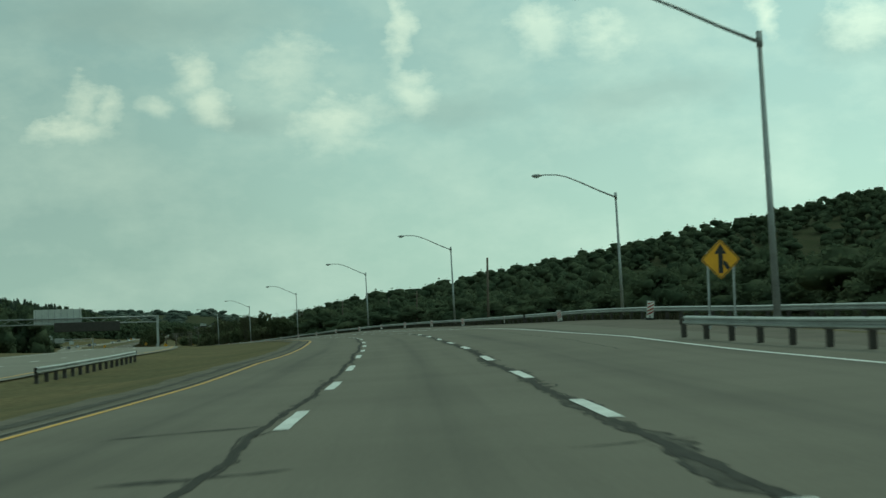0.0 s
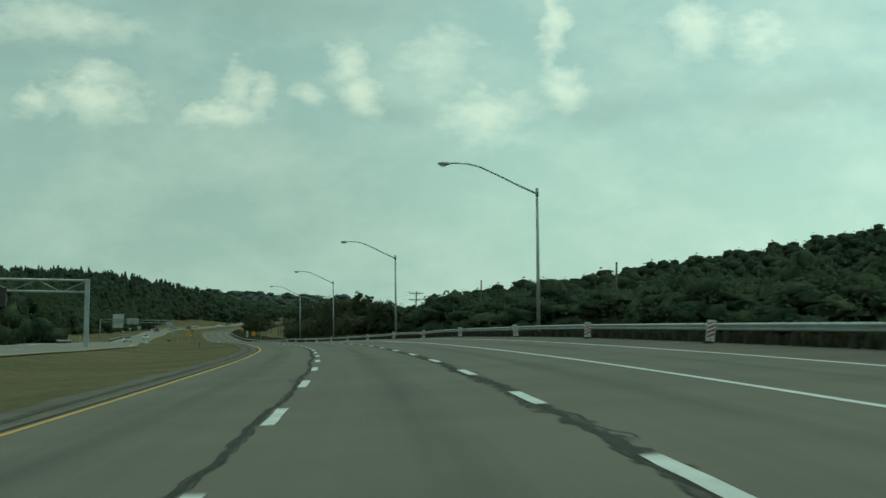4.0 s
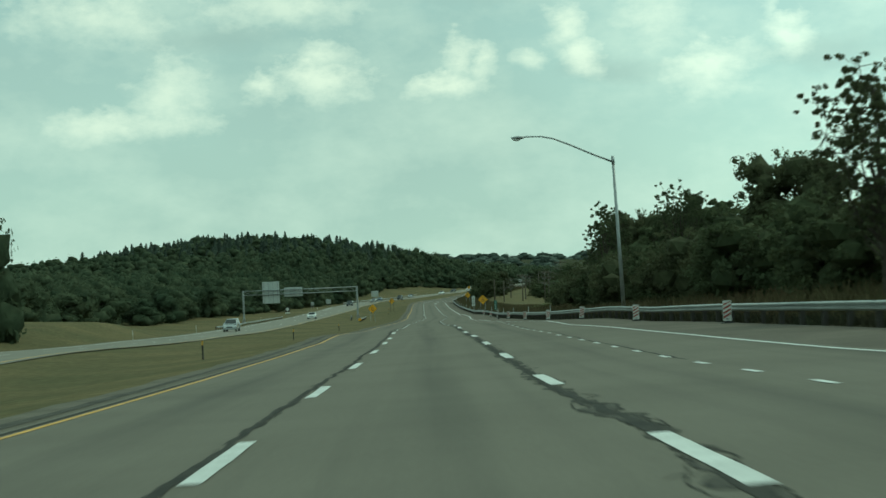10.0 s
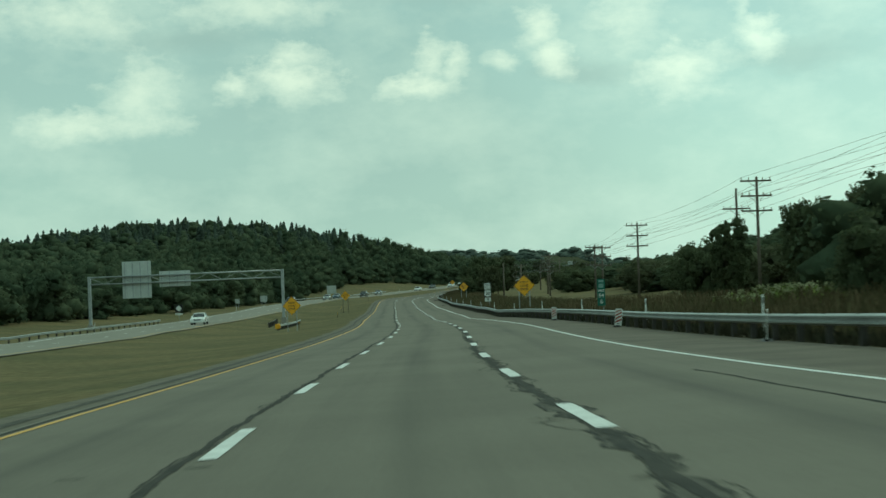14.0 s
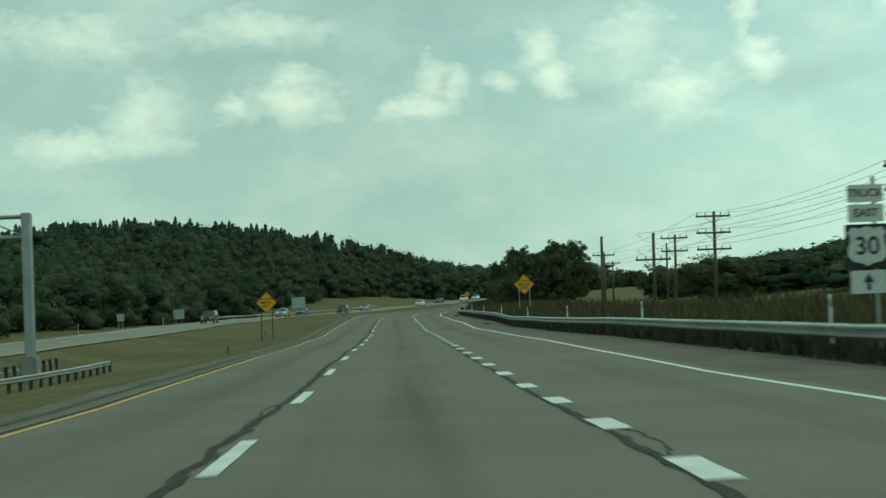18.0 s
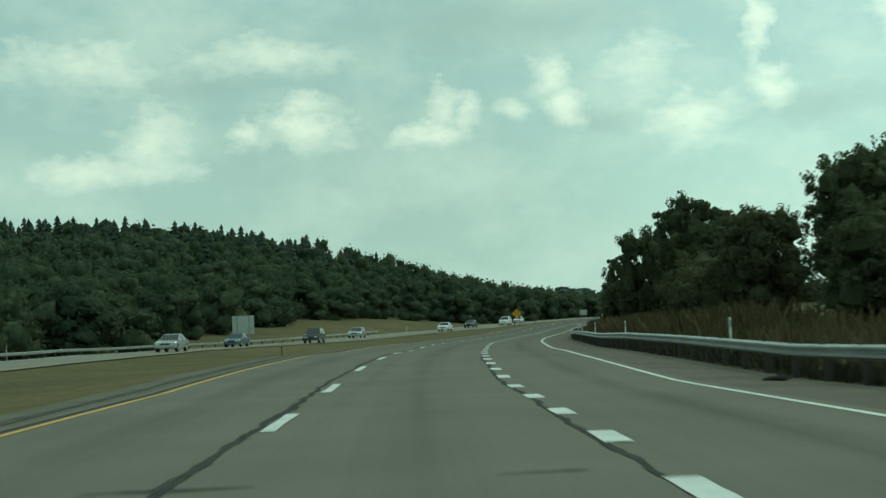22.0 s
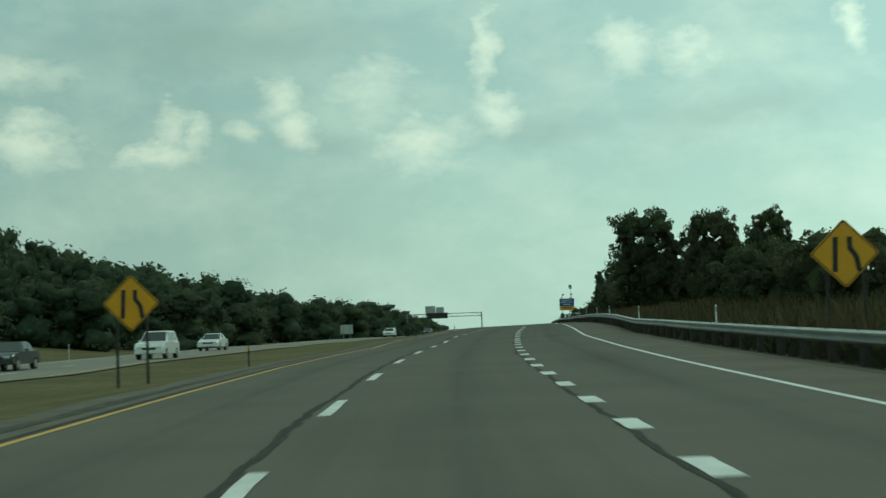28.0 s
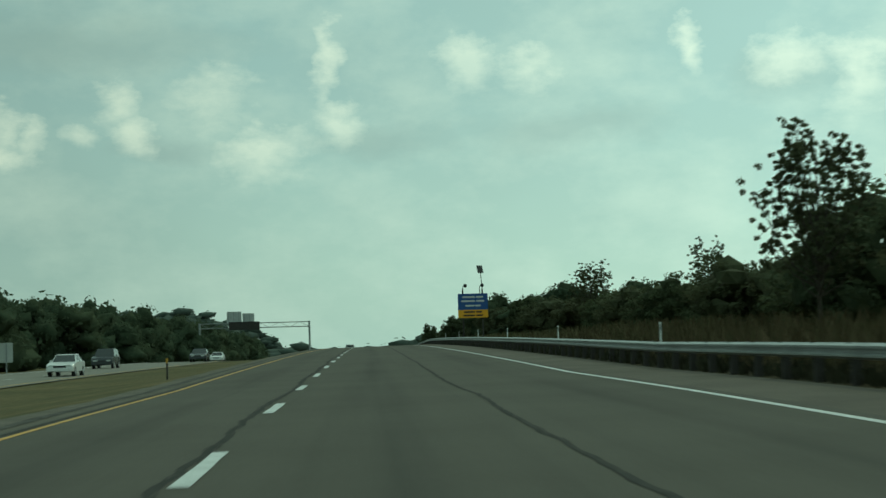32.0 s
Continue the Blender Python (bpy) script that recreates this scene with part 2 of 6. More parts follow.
M_ROAD = paving("worn_concrete", (0.164, 0.152, 0.126), 0.6, 0.6)
M_OPP = material("pale_concrete", (0.22, 0.21, 0.18), 0.95, spec=0.12, var=0.12, scale=0.2, fine=6)
M_SHOULDER = material("shoulder_asphalt", (0.142, 0.125, 0.103), 0.95, spec=0.12, var=0.22, scale=0.5, fine=25)
M_WHITE = material("white_line_paint", (0.66, 0.68, 0.66), 0.6, var=0.2, scale=2, fine=25)
M_YELLOW = material("yellow_line_paint", (0.60, 0.33, 0.05), 0.6, var=0.2, scale=2, fine=25)
M_SEAL = material("crack_sealant", (0.042, 0.042, 0.038), 0.9, var=0.45, scale=2.5, fine=18, spec=0.1, second=(0.06, 0.058, 0.05))
M_PATCH = material("crumbled_joint", (0.07, 0.068, 0.059), 0.95, var=0.45, scale=1.6, fine=14, spec=0.08, second=(0.115, 0.11, 0.095))
M_GRAVEL = material("gravel_edge", (0.16, 0.148, 0.122), 0.97, var=0.3, scale=0.7, fine=18, spec=0.05, bump=0.6, second=(0.125, 0.115, 0.095))
M_GRASS = material("dry_grass", (0.148, 0.12, 0.062), 0.97, var=0.38, scale=0.13, fine=2.6, bump=0.9, second=(0.1, 0.094, 0.048), spec=0.05)
# Verge soil, painted darker to stand for the shade below the rail.
M_SOIL_SHADE = material("verge_soil_painted_shade", (0.045, 0.042, 0.03), 0.97, var=0.4, scale=0.8, fine=6, bump=0.8, second=(0.07, 0.06, 0.035), spec=0.05)
M_STEEL = material("galvanised_steel", (0.36, 0.38, 0.38), 0.5, 0.6, var=0.2, scale=1.5, fine=20, bump=0.05)
M_RAIL = material("weathered_rail_steel", (0.40, 0.42, 0.41), 0.45, 0.65, var=0.25, scale=0.8, fine=12, bump=0.05)
M_POST = material("rail_post", (0.065, 0.058, 0.05), 0.8, 0.2, var=0.35, scale=3, fine=20)
M_LEAF = material("oak_leaf", (0.105, 0.122, 0.066), 0.8, var=0.3, scale=0.35, fine=2.5, bump=0, second=(0.08, 0.098, 0.055), spec=0.05, thin=0.4)
M_LEAF2 = material("locust_leaf", (0.112, 0.122, 0.07), 0.8, var=0.3, scale=0.35, fine=2.5, bump=0, second=(0.088, 0.094, 0.052), spec=0.06, thin=0.4)
M_FOREST = material("forest_floor", (0.06, 0.062, 0.035), 0.97, var=0.4, scale=0.1, fine=1.5, bump=0.5, second=(0.045, 0.055, 0.028), spec=0.03)
M_WOODS = material("woods_foliage", (0.112, 0.134, 0.08), 0.9, var=0.3, scale=0.11, fine=0.9, bump=0, second=(0.07, 0.096, 0.06), spec=0.03, thin=0.4)
M_PINE = material("spruce_needles", (0.075, 0.096, 0.074), 0.9, spec=0.05, var=0.4, scale=0.05, fine=0.6, bump=0)
# Bluish leaf colour: the distance haze is mixed into it.
M_HAZEWOODS = material("far_foliage_haze_tint", (0.11, 0.135, 0.115), 0.9, var=0.25, scale=0.01, fine=0.1, bump=0, spec=0.04)
M_BARK = material("bark", (0.09, 0.075, 0.055), 0.9, var=0.4, scale=4, fine=30)
M_DEAD = material("dead_wood", (0.17, 0.15, 0.13), 0.9, var=0.3, scale=3, fine=20)
M_WOOD = material("weathered_pole_wood", (0.14, 0.115, 0.09), 0.9, var=0.35, scale=2, fine=25)
M_WEED = material("russet_weed", (0.135, 0.10, 0.06), 0.9, var=0.35, scale=0.2, fine=0.8, bump=0, second=(0.085, 0.08, 0.04), spec=0.05)
M_TUFT = material("rough_grass", (0.09, 0.09, 0.045), 0.9, var=0.35, scale=0.3, fine=2, bump=0, second=(0.12, 0.10, 0.055), spec=0.05)
# Weeds below the rail; the beam's shade is put into their dark colour.
M_RAILSHADE_WEED = material("weed_painted_shade", (0.042, 0.044, 0.027), 0.95, var=0.4, scale=0.5, fine=3, bump=0, second=(0.062, 0.056, 0.036), spec=0.03)
M_LENS = material("clear_lens", (0.6, 0.62, 0.6), 0.15, 0.0, var=0.1, bump=0)
M_SIGNY = material("yellow_sign_sheeting", (0.75, 0.36, 0.015), 0.45, var=0.1, scale=1.5, fine=20, bump=0.03)
M_SIGNW = material("white_sign_sheeting", (0.62, 0.63, 0.6), 0.45, var=0.12, scale=2, fine=20, bump=0.03)
M_MILE = material("green_sheeting", (0.012, 0.11, 0.075), 0.5, var=0.12, scale=3, fine=20, bump=0.03)
M_MILEBAR = material("faded_lettering", (0.22, 0.36, 0.33), 0.6, var=0.3, scale=9, fine=30, bump=0.02)
M_FLOWER = material("pale_flower_heads", (0.34, 0.33, 0.21), 0.9, var=0.35, scale=0.8, fine=4, bump=0, second=(0.22, 0.24, 0.12), spec=0.05)
M_GOLD = material("yellow_green_stalks", (0.16, 0.19, 0.05), 0.9, var=0.35, scale=0.8, fine=4, bump=0, second=(0.11, 0.14, 0.04), spec=0.05)
M_ORANGE = material("red_orange_sheeting", (0.30, 0.05, 0.035), 0.5, var=0.2, scale=3, fine=20, bump=0.03)
M_BLACK = material("black_paint", (0.02, 0.02, 0.02), 0.5, var=0.2, scale=3, fine=20, bump=0.03)
M_BLUE = material("blue_sign_sheeting", (0.02, 0.08, 0.28), 0.45, var=0.12, scale=2, fine=20, bump=0.03)
M_BACK = material("bare_aluminium", (0.50, 0.52, 0.50), 0.55, 0.3, var=0.15, scale=1.2, fine=12, bump=0.05)
M_DARKPOST = material("dark_sign_post", (0.05, 0.045, 0.04), 0.6, 0.3, var=0.3, scale=4, fine=20)
M_CONC = material("footing_concrete", (0.30, 0.285, 0.25), 0.9, var=0.25, scale=1.5, fine=15)
M_TYRE = material("tyre_rubber", (0.02, 0.02, 0.02), 0.8, var=0.2, bump=0.1)
M_RED = material("tail_light_plastic", (0.35, 0.015, 0.012), 0.25, var=0.1, bump=0)
M_SIDING = material("pale_siding", (0.55, 0.53, 0.48), 0.7, var=0.1, scale=0.5, fine=5)
M_ROOF = material("grey_shingle", (0.16, 0.15, 0.145), 0.9, var=0.2, scale=1, fine=6)
M_GLASS = material("tinted_car_glass", (0.02, 0.025, 0.026), 0.08, 0.0, var=0.05, bump=0, spec=0.7)
PAINT = {k: material("car_paint_" + k[2:].lower(), c, 0.25, mt, var=0.06, scale=2, fine=8, bump=0, spec=0.6) for k, c, mt in [("P_WHITE", (0.68, 0.69, 0.68), 0.0), ("P_SILVER", (0.42, 0.44, 0.45), 0.5), ("P_DARK", (0.05, 0.055, 0.06), 0.3), ("P_BLUE", (0.10, 0.15, 0.19), 0.3), ("P_RED", (0.25, 0.02, 0.02), 0.2)]}


# ---------------------------------------------------------------- the line of the road
ROAD = [
    (0.15, 0.00, -1.04), (-0.64, 37.84, -1.03), (-2.11, 75.82, -0.93), (-4.58, 113.90, -1.09),
    (-8.56, 152.21, -1.32), (-13.69, 190.44, -1.60), (-19.85, 228.49, -2.07), (-26.92, 266.31, -2.57),
    (-35.20, 303.86, -3.14), (-44.18, 341.08, -3.87), (-53.68, 378.21, -4.75), (-62.94, 415.55, -5.51),
    (-72.21, 452.71, -6.00), (-81.44, 489.82, -6.93), (-90.61, 526.98, -7.67), (-99.19, 563.67, -8.42),
    (-107.16, 600.00, -9.04), (-115.68, 635.81, -9.59), (-124.69, 671.22, -9.90), (-133.41, 706.47, -10.14),
    (-142.09, 741.74, -10.51), (-150.95, 776.98, -10.50), (-159.75, 812.34, -10.32), (-168.26, 848.05, -10.15),
    (-175.70, 884.69, -10.17), (-182.27, 922.11, -10.28), (-187.72, 960.13, -10.33), (-191.94, 998.37, -10.06),
    (-195.76, 1036.58, -9.66), (-197.94, 1074.80, -9.12), (-198.63, 1113.05, -8.43), (-198.60, 1151.39, -7.85),
    (-198.71, 1189.74, -7.33),
]


def build_line(rows, before=160.0, after=1900.0, step=2.0):
    """A dense centre line: smooth through the rows, straight on at both ends, easing level at the far one."""
    p = np.array(rows, float)
    ext = [2 * p[0] - p[1], *p, 2 * p[-1] - p[-2]]
    out = []
    for k in range(1, len(ext) - 2):
        a, b, c, d = (np.array(ext[k + i]) for i in (-1, 0, 1, 2))
        for w in np.linspace(0, 1, 19)[:-1]:
            out.append(0.5 * (2 * b + (c - a) * w + (2 * a - 5 * b + 4 * c - d) * w * w + (3 * b - a - 3 * c + d) * w**3))
    out.append(p[-1])
    out = np.array(out)
    back, ahead = out[0] - out[12], out[-1] - out[-30]
    back, ahead = back / np.hypot(*back[:2]), ahead / np.hypot(*ahead[:2])
    far = np.arange(step, after, step)
    tail = out[-1] + far[:, None] * ahead
    tail[:, 2] = out[-1, 2] + ahead[2] * 170 * (1 - np.exp(-far / 170)) - np.maximum(far - 190, 0) * 0.012
    head = out[0] + np.arange(before, 0, -step)[:, None] * back
    pts = np.concatenate([head, out, tail])
    s = np.r_[0, np.cumsum(np.hypot(*np.diff(pts[:, :2], axis=0).T))]
    s -= s[len(head)]
    grid = np.arange(s[0], s[-1], step)
    pts = np.stack([np.interp(grid, s, pts[:, i]) for i in range(3)], 1)
    k = np.ones(9) / 9
    z = np.convolve(np.pad(pts[:, 2], 4, mode="edge"), k, "valid")
    pts[:, 2] = z
    t = np.gradient(pts[:, :2], axis=0)
    t /= np.hypot(*t.T)[:, None]
    return grid, pts, t


LS, LP, LT = build_line(ROAD)
# Small dips, swells and wanderings of the lane, every 15 and every 30 metres.
LEVEL = [0.078, 0.035, -0.008, -0.037, 0.014, -0.056, -0.03, 0.051, 0.063, 0.05, 0.028, 0.004, 0., 0.009, 0.024, 0.041, 0.052, 0.05, 0.007, 0.017, -0.012, -0.063, 0.04, 0.013, 0.06, 0.093, 0.101, 0.137, 0.098, 0.095, 0.031, -0.061, 0.098, 0.147, 0.113, 0.05, 0.006, 0.061, 0.062, 0.054, 0.077, 0.114, 0.147, 0.159, 0.13, 0.041, -0.086, 0.02, -0.067, -0.022, 0.076, 0.101, 0.084, -0.051, 0.044, 0.012, -0.034, -0.01, -0.093, 0.005, 0.062, 0.007, 0.087, 0.122, 0.084, 0.14, 0.098, 0.076, -0.011, -0.049, -0.041, -0.007, 0.036, 0.07, 0.075, 0.033, -0.046, 0.069, 0.058, 0.06, 0.077, 0.028, 0.06, 0.011, -0.076]
WANDER = [0.313, 0.092, 0.016, -0.011, -0.102, 0.023, 0.069, 0.019, -0.04, -0.044, -0.066, -0.153, -0.12, -0.069, -0.13, 0.047, -0.003, -0.003, -0.054, -0.257, -0.229, -0.123, -0.017, 0.063, -0.013, -0.051, -0.002, 0.009, 0.049, -0.015, -0.105, -0.061, 0.011, -0.011, -0.035, -0.061, -0.027, 0.027, 0.034, 0.02, 0.134, 0.12, 0.012]
LP[:, 2] += np.interp(LS, np.r_[np.arange(-10, 1261, 15.0), 1330], LEVEL + [0.0])
drift = np.interp(LS, np.r_[np.arange(-10, 1261, 30.0), 1330], WANDER + [0.0])
LP[:, 0], LP[:, 1] = LP[:, 0] + LT[:, 1] * drift, LP[:, 1] - LT[:, 0] * drift


def line_at(s):
    s = np.asarray(s, float)
    p = np.stack([np.interp(s, LS, LP[:, i]) for i in range(3)], -1)
    t = np.stack([np.interp(s, LS, LT[:, i]) for i in range(2)], -1)
    return p, t


def table(rows):
    xs, ys = np.array(rows, float).T
    return lambda s: np.interp(s, xs, ys)


def spot(s, u, h=0.0):
    """The place s metres along the road, u to the right of the travelled lane's middle, h over its surface."""
    s, u, h = np.broadcast_arrays(np.asarray(s, float), u, h)
    p, t = line_at(s)
    near = np.clip(u, -60, 60)
    q = p.copy()
    q[..., 0] += t[..., 1] * near + 0.97 * (u - near)
    q[..., 1] += -t[..., 0] * near + 0.23 * (u - near)
    q[..., 2] += h
    return q


def turn_at(s):
    """The road's heading at s, in degrees, for pose()."""
    _, t = line_at(s)
    return math.degrees(math.atan2(-t[0], t[1]))


def stand(s, u, h=0.0, turn=0.0):
    x, y, z = spot(s, u, h)
    return pose(x, y, z, 0, 0, turn_at(s) + turn)


# ---------------------------------------------------------------- mesh helpers
def mesh_from(name, verts, faces, mat, smooth=False):
    me = bpy.data.meshes.new(name)
    verts, faces = np.asarray(verts, np.float32), np.asarray(faces, np.int32)
    n = faces.shape[1]
    me.vertices.add(len(verts))
    me.vertices.foreach_set("co", verts.ravel())
    me.loops.add(faces.size)
    me.loops.foreach_set("vertex_index", faces.ravel())
    me.polygons.add(len(faces))
    me.polygons.foreach_set("loop_start", np.arange(0, faces.size, n, dtype=np.int32))
    me.polygons.foreach_set("use_smooth", np.full(len(faces), smooth))
    me.update(calc_edges=True)
    me.materials.append(mat)
    return me


def grid_mesh(name, pts, mat, smooth=True):
    """A sheet from an array rows x columns x 3."""
    r, c, _ = pts.shape
    i = (np.arange(r - 1)[:, None] * c + np.arange(c - 1)).ravel()
    return mesh_from(name, pts.reshape(-1, 3), np.stack([i, i + 1, i + c + 1, i + c], 1), mat, smooth)


def strip(s0, s1, u0, u1, h, step=3.0, s_list=None):
    """Points of a ribbon along the road; u0, u1 and h are numbers or functions of s."""
    s = np.linspace(s0, s1, max(2, int((s1 - s0) / step) + 1)) if s_list is None else s_list
    f = lambda v: v(s) if callable(v) else np.full(len(s), float(v))  # noqa: E731
    return np.stack([spot(s, f(u0), f(h)), spot(s, f(u1), f(h))], 1)


def part(name, bm, mat, parent=None, label="", smooth=False):
    """Links a bmesh as one mesh object under a thing."""
    me = bpy.data.meshes.new(name)
    bm.to_mesh(me)
    bm.free()
    me.materials.append(mat)
    if smooth:
        me.polygons.foreach_set("use_smooth", np.full(len(me.polygons), True))
    ob = new(name, me)
    ob.parent = parent
    if label:
        tagged(ob, label)
    return ob


def box(bm, x0, x1, y0, y1, z0, z1, m=None):
    """Adds a box."""
    made = bmesh.ops.create_cube(bm, size=1, matrix=(m or Matrix()) @ Matrix.LocRotScale(((x0 + x1) / 2, (y0 + y1) / 2, (z0 + z1) / 2), None, (x1 - x0, y1 - y0, z1 - z0)))
    return made["verts"]


def rod(bm, a, b, r0, r1=None, n=8):
    """Adds a round bar from a to b."""
    a, b = Vector(a), Vector(b)
    turn = (b - a).to_track_quat("Z", "Y").to_matrix().to_4x4()
    bmesh.ops.create_cone(bm, cap_ends=True, segments=n, radius1=r0, radius2=r0 if r1 is None else r1, depth=(b - a).length,
                          matrix=Matrix.Translation((a + b) / 2) @ turn)


def tube(bm, pts, r, n=8):
    """Adds a bent tube through the points; r is a number or one for each point."""
    rs = [r] * len(pts) if not hasattr(r, "__len__") else r
    rings = []
    for k, p in enumerate(pts):
        d = (Vector(pts[min(k + 1, len(pts) - 1)]) - Vector(pts[max(k - 1, 0)])).normalized()
        side = d.orthogonal().normalized() if k == 0 else (side - d * side.dot(d)).normalized()
        up = d.cross(side)
        rings.append([bm.verts.new(Vector(p) + rs[k] * (math.cos(a) * side + math.sin(a) * up)) for a in (2 * math.pi * i / n for i in range(n))])
    for a, b in zip(rings, rings[1:]):
        for i in range(n):
            bm.faces.new((a[i], a[(i + 1) % n], b[(i + 1) % n], b[i]))
    bm.faces.new(rings[0][::-1])
    bm.faces.new(rings[-1])


def thing(name, label, category, group="", m=None, kind=""):
    ob = new(name)
    ob.empty_display_size = 0.2
    if m is not None:
        ob.matrix_world = m
    return tagged(ob, label, category, group, kind)


# ---------------------------------------------------------------- lie of the land
LANE = 1.665                      # half a lane
EDGE_L = -4.71                    # yellow line
edge_r = table([(-200, 9.4), (120, 8.2), (310, 8.1), (380, 7.2), (450, 6.2), (490, 6.5), (525, 6.0), (560, 5.25), (640, 4.69), (4000, 4.69)])
rail_u = table([(-200, 26), (20, 18.5), (50, 14.6), (79, 12.5), (100, 11.5), (125, 10.9), (280, 11.1), (412, 10.3), (550, 9.0), (650, 7.3), (760, 6.9), (4000, 6.9)])
bank = table([(-200, -0.0091), (-10, -0.0091), (20, -0.0251), (50, -0.0424), (80, -0.0579), (110, -0.053), (140, -0.0561), (170, -0.0614), (200, -0.0659), (230, -0.0733), (260, -0.0746), (290, -0.0696), (320, -0.0522), (350, -0.0354), (380, -0.0299), (410, -0.0272), (440, -0.0334), (470, -0.0323), (500, -0.0323), (530, -0.04), (560, -0.0365), (590, -0.0342), (620, -0.0293), (650, -0.0216), (680, -0.0112), (710, -0.0155), (740, -0.0186), (770, -0.0156), (800, -0.0232), (830, -0.0078), (860, 0.0122), (890, 0.0176), (920, 0.0157), (950, 0.0129), (980, 0.0109), (1010, 0.0068), (1040, 0.0053), (1070, 0.003), (1100, -0.0084), (1130, -0.0226), (1160, -0.0374), (1190, -0.0332), (1220, -0.021), (1250, -0.0207), (1500, -0.01)])
opp_near = table([(-200, -17), (60, -15), (210, -17.5), (300, -15), (430, -18.5), (585, -20.5), (665, -24), (783, -23.5), (840, -20.5), (930, -21), (990, -25), (1045, -19), (1130, -18), (1220, -19), (1300, -18.5), (1400, -16), (4000, -15)])
opp_h = table([(-200, -0.9), (60, -0.8), (300, -0.5), (783, -0.4), (900, -0.25), (960, 0.0), (1050, -0.2), (1130, -0.75), (1220, -1.05), (1350, -1.15), (4000, -1.1)])
woods_u = table([(-200, -110), (380, -70), (420, -41), (540, -42), (575, -60), (640, -64), (760, -60), (850, -50), (1000, -46), (1080, -56), (1200, -60), (1260, -44), (1450, -40), (3000, -40)])
OPP_W = 11.0

# how far out the cross slope of the shoulder goes on
shoulder_u = table([(-200, 11.5), (400, 11.5), (480, 3.2), (600, 3.2), (660, 8), (4000, 8)])


def surf(s, u, h=0.0):
    """A place on the road's own, banked surface."""
    s, u, h = np.broadcast_arrays(np.asarray(s, float), u, h)
    return spot(s, u, h - bank(s) * np.clip(u, -6, shoulder_u(s)))


def hills(x, y):
    def dome(cx, cy, rx, ry, top):
        return top * np.exp(-(((x - cx) / rx) ** 2 + ((y - cy) / ry) ** 2))
    return (dome(-372, 1290, 105, 185, 19.5) + dome(-480, 1350, 150, 200, 6) + dome(-330, 640, 150, 220, 4) + dome(390, 1000, 330, 260, 84) + dome(70, 780, 110, 200, 6)
            + dome(-500, 2300, 600, 400, 30) + dome(350, 2400, 420, 500, 34))


def land(s, u):
    """Height of the ground over the road's middle beside it."""
    s, u = np.broadcast_arrays(np.asarray(s, float), np.asarray(u, float))
    on, oh, ru = opp_near(s), opp_h(s), rail_u(s)
    b = -bank(s) * np.clip(u, -6, shoulder_u(s))
    lo = np.clip((EDGE_L - 1.6 - u) / (EDGE_L - 1.6 - on), 0, 1)
    edge = bank(s) * 6
    med = edge * (1 - lo) + oh * lo - (0.35 + 0.7 * np.exp(-(((s - 765) / 70) ** 2))) * np.sin(math.pi * lo) - 0.04
    beyond = np.maximum(on - OPP_W - u, 0)
    mound = 2.6 * np.exp(-(((s - 580) / 45) ** 2)) + 1.6 * np.exp(-(((s - 1130) / 70) ** 2))
    left = oh - 0.05 - np.minimum(beyond, 5) * 0.08 + np.maximum(beyond - 8, 0) * 0.025 + mound * np.clip((beyond - 3) / 7, 0, 1)
    over = np.maximum(u - ru - 0.8, 0)
    right = b - 0.06 + 0.55 * np.clip(over / 5, 0, 1) * np.clip((s - 330) / 60, 0, 1) - 0.9 * np.clip(over / 12, 0, 1) * np.clip((330 - s) / 100, 0, 1)
    h = np.where(u > EDGE_L - 1.6, np.where(u > ru + 0.8, right, b - 0.06), np.where(u > on, med, np.where(u > on - OPP_W, oh - 0.06, left)))
    return h


def ground_at(s, u):
    """The place on the ground at s, u."""
    q = spot(s, u, land(s, u))
    far = np.clip((np.abs(np.asarray(u, float) + 5) - 38) / 60, 0, 1)
    q[..., 2] += hills(q[..., 0], q[..., 1]) * far
    return q


def on_ground(s, u, turn=0.0, sink=0.0):
    x, y, z = ground_at(s, u)
    return pose(x, y, z - sink, 0, 0, turn_at(s) + turn)


ground_s = np.concatenate([np.arange(-150, 1500, 5), np.arange(1500, 3080, 40)])
ground_u = np.concatenate([-np.geomspace(1900, 46, 42), np.arange(-44, -5.9, 0.9), [-4, 0, 4], np.arange(6, 20, 0.7), np.geomspace(20.5, 1900, 42)])
ground = tagged(new("ground", grid_mesh("ground", ground_at(ground_s[:, None], ground_u[None, :]), M_GRASS)), "dry mown grass verges and rough meadow beside the highway", "ground", kind="structure")
ground.data.materials.append(M_FOREST)
row_s, row_u = (ground_s[1:] + ground_s[:-1]) / 2, (ground_u[1:] + ground_u[:-1]) / 2
shady = ((row_u[None] > 66) & (row_s[:, None] > 120)) | ((row_u[None] < woods_u(row_s)[:, None] - 3) & (row_s[:, None] > 395))
ground.data.polygons.foreach_set("material_index", shady.astype(np.int32).ravel())


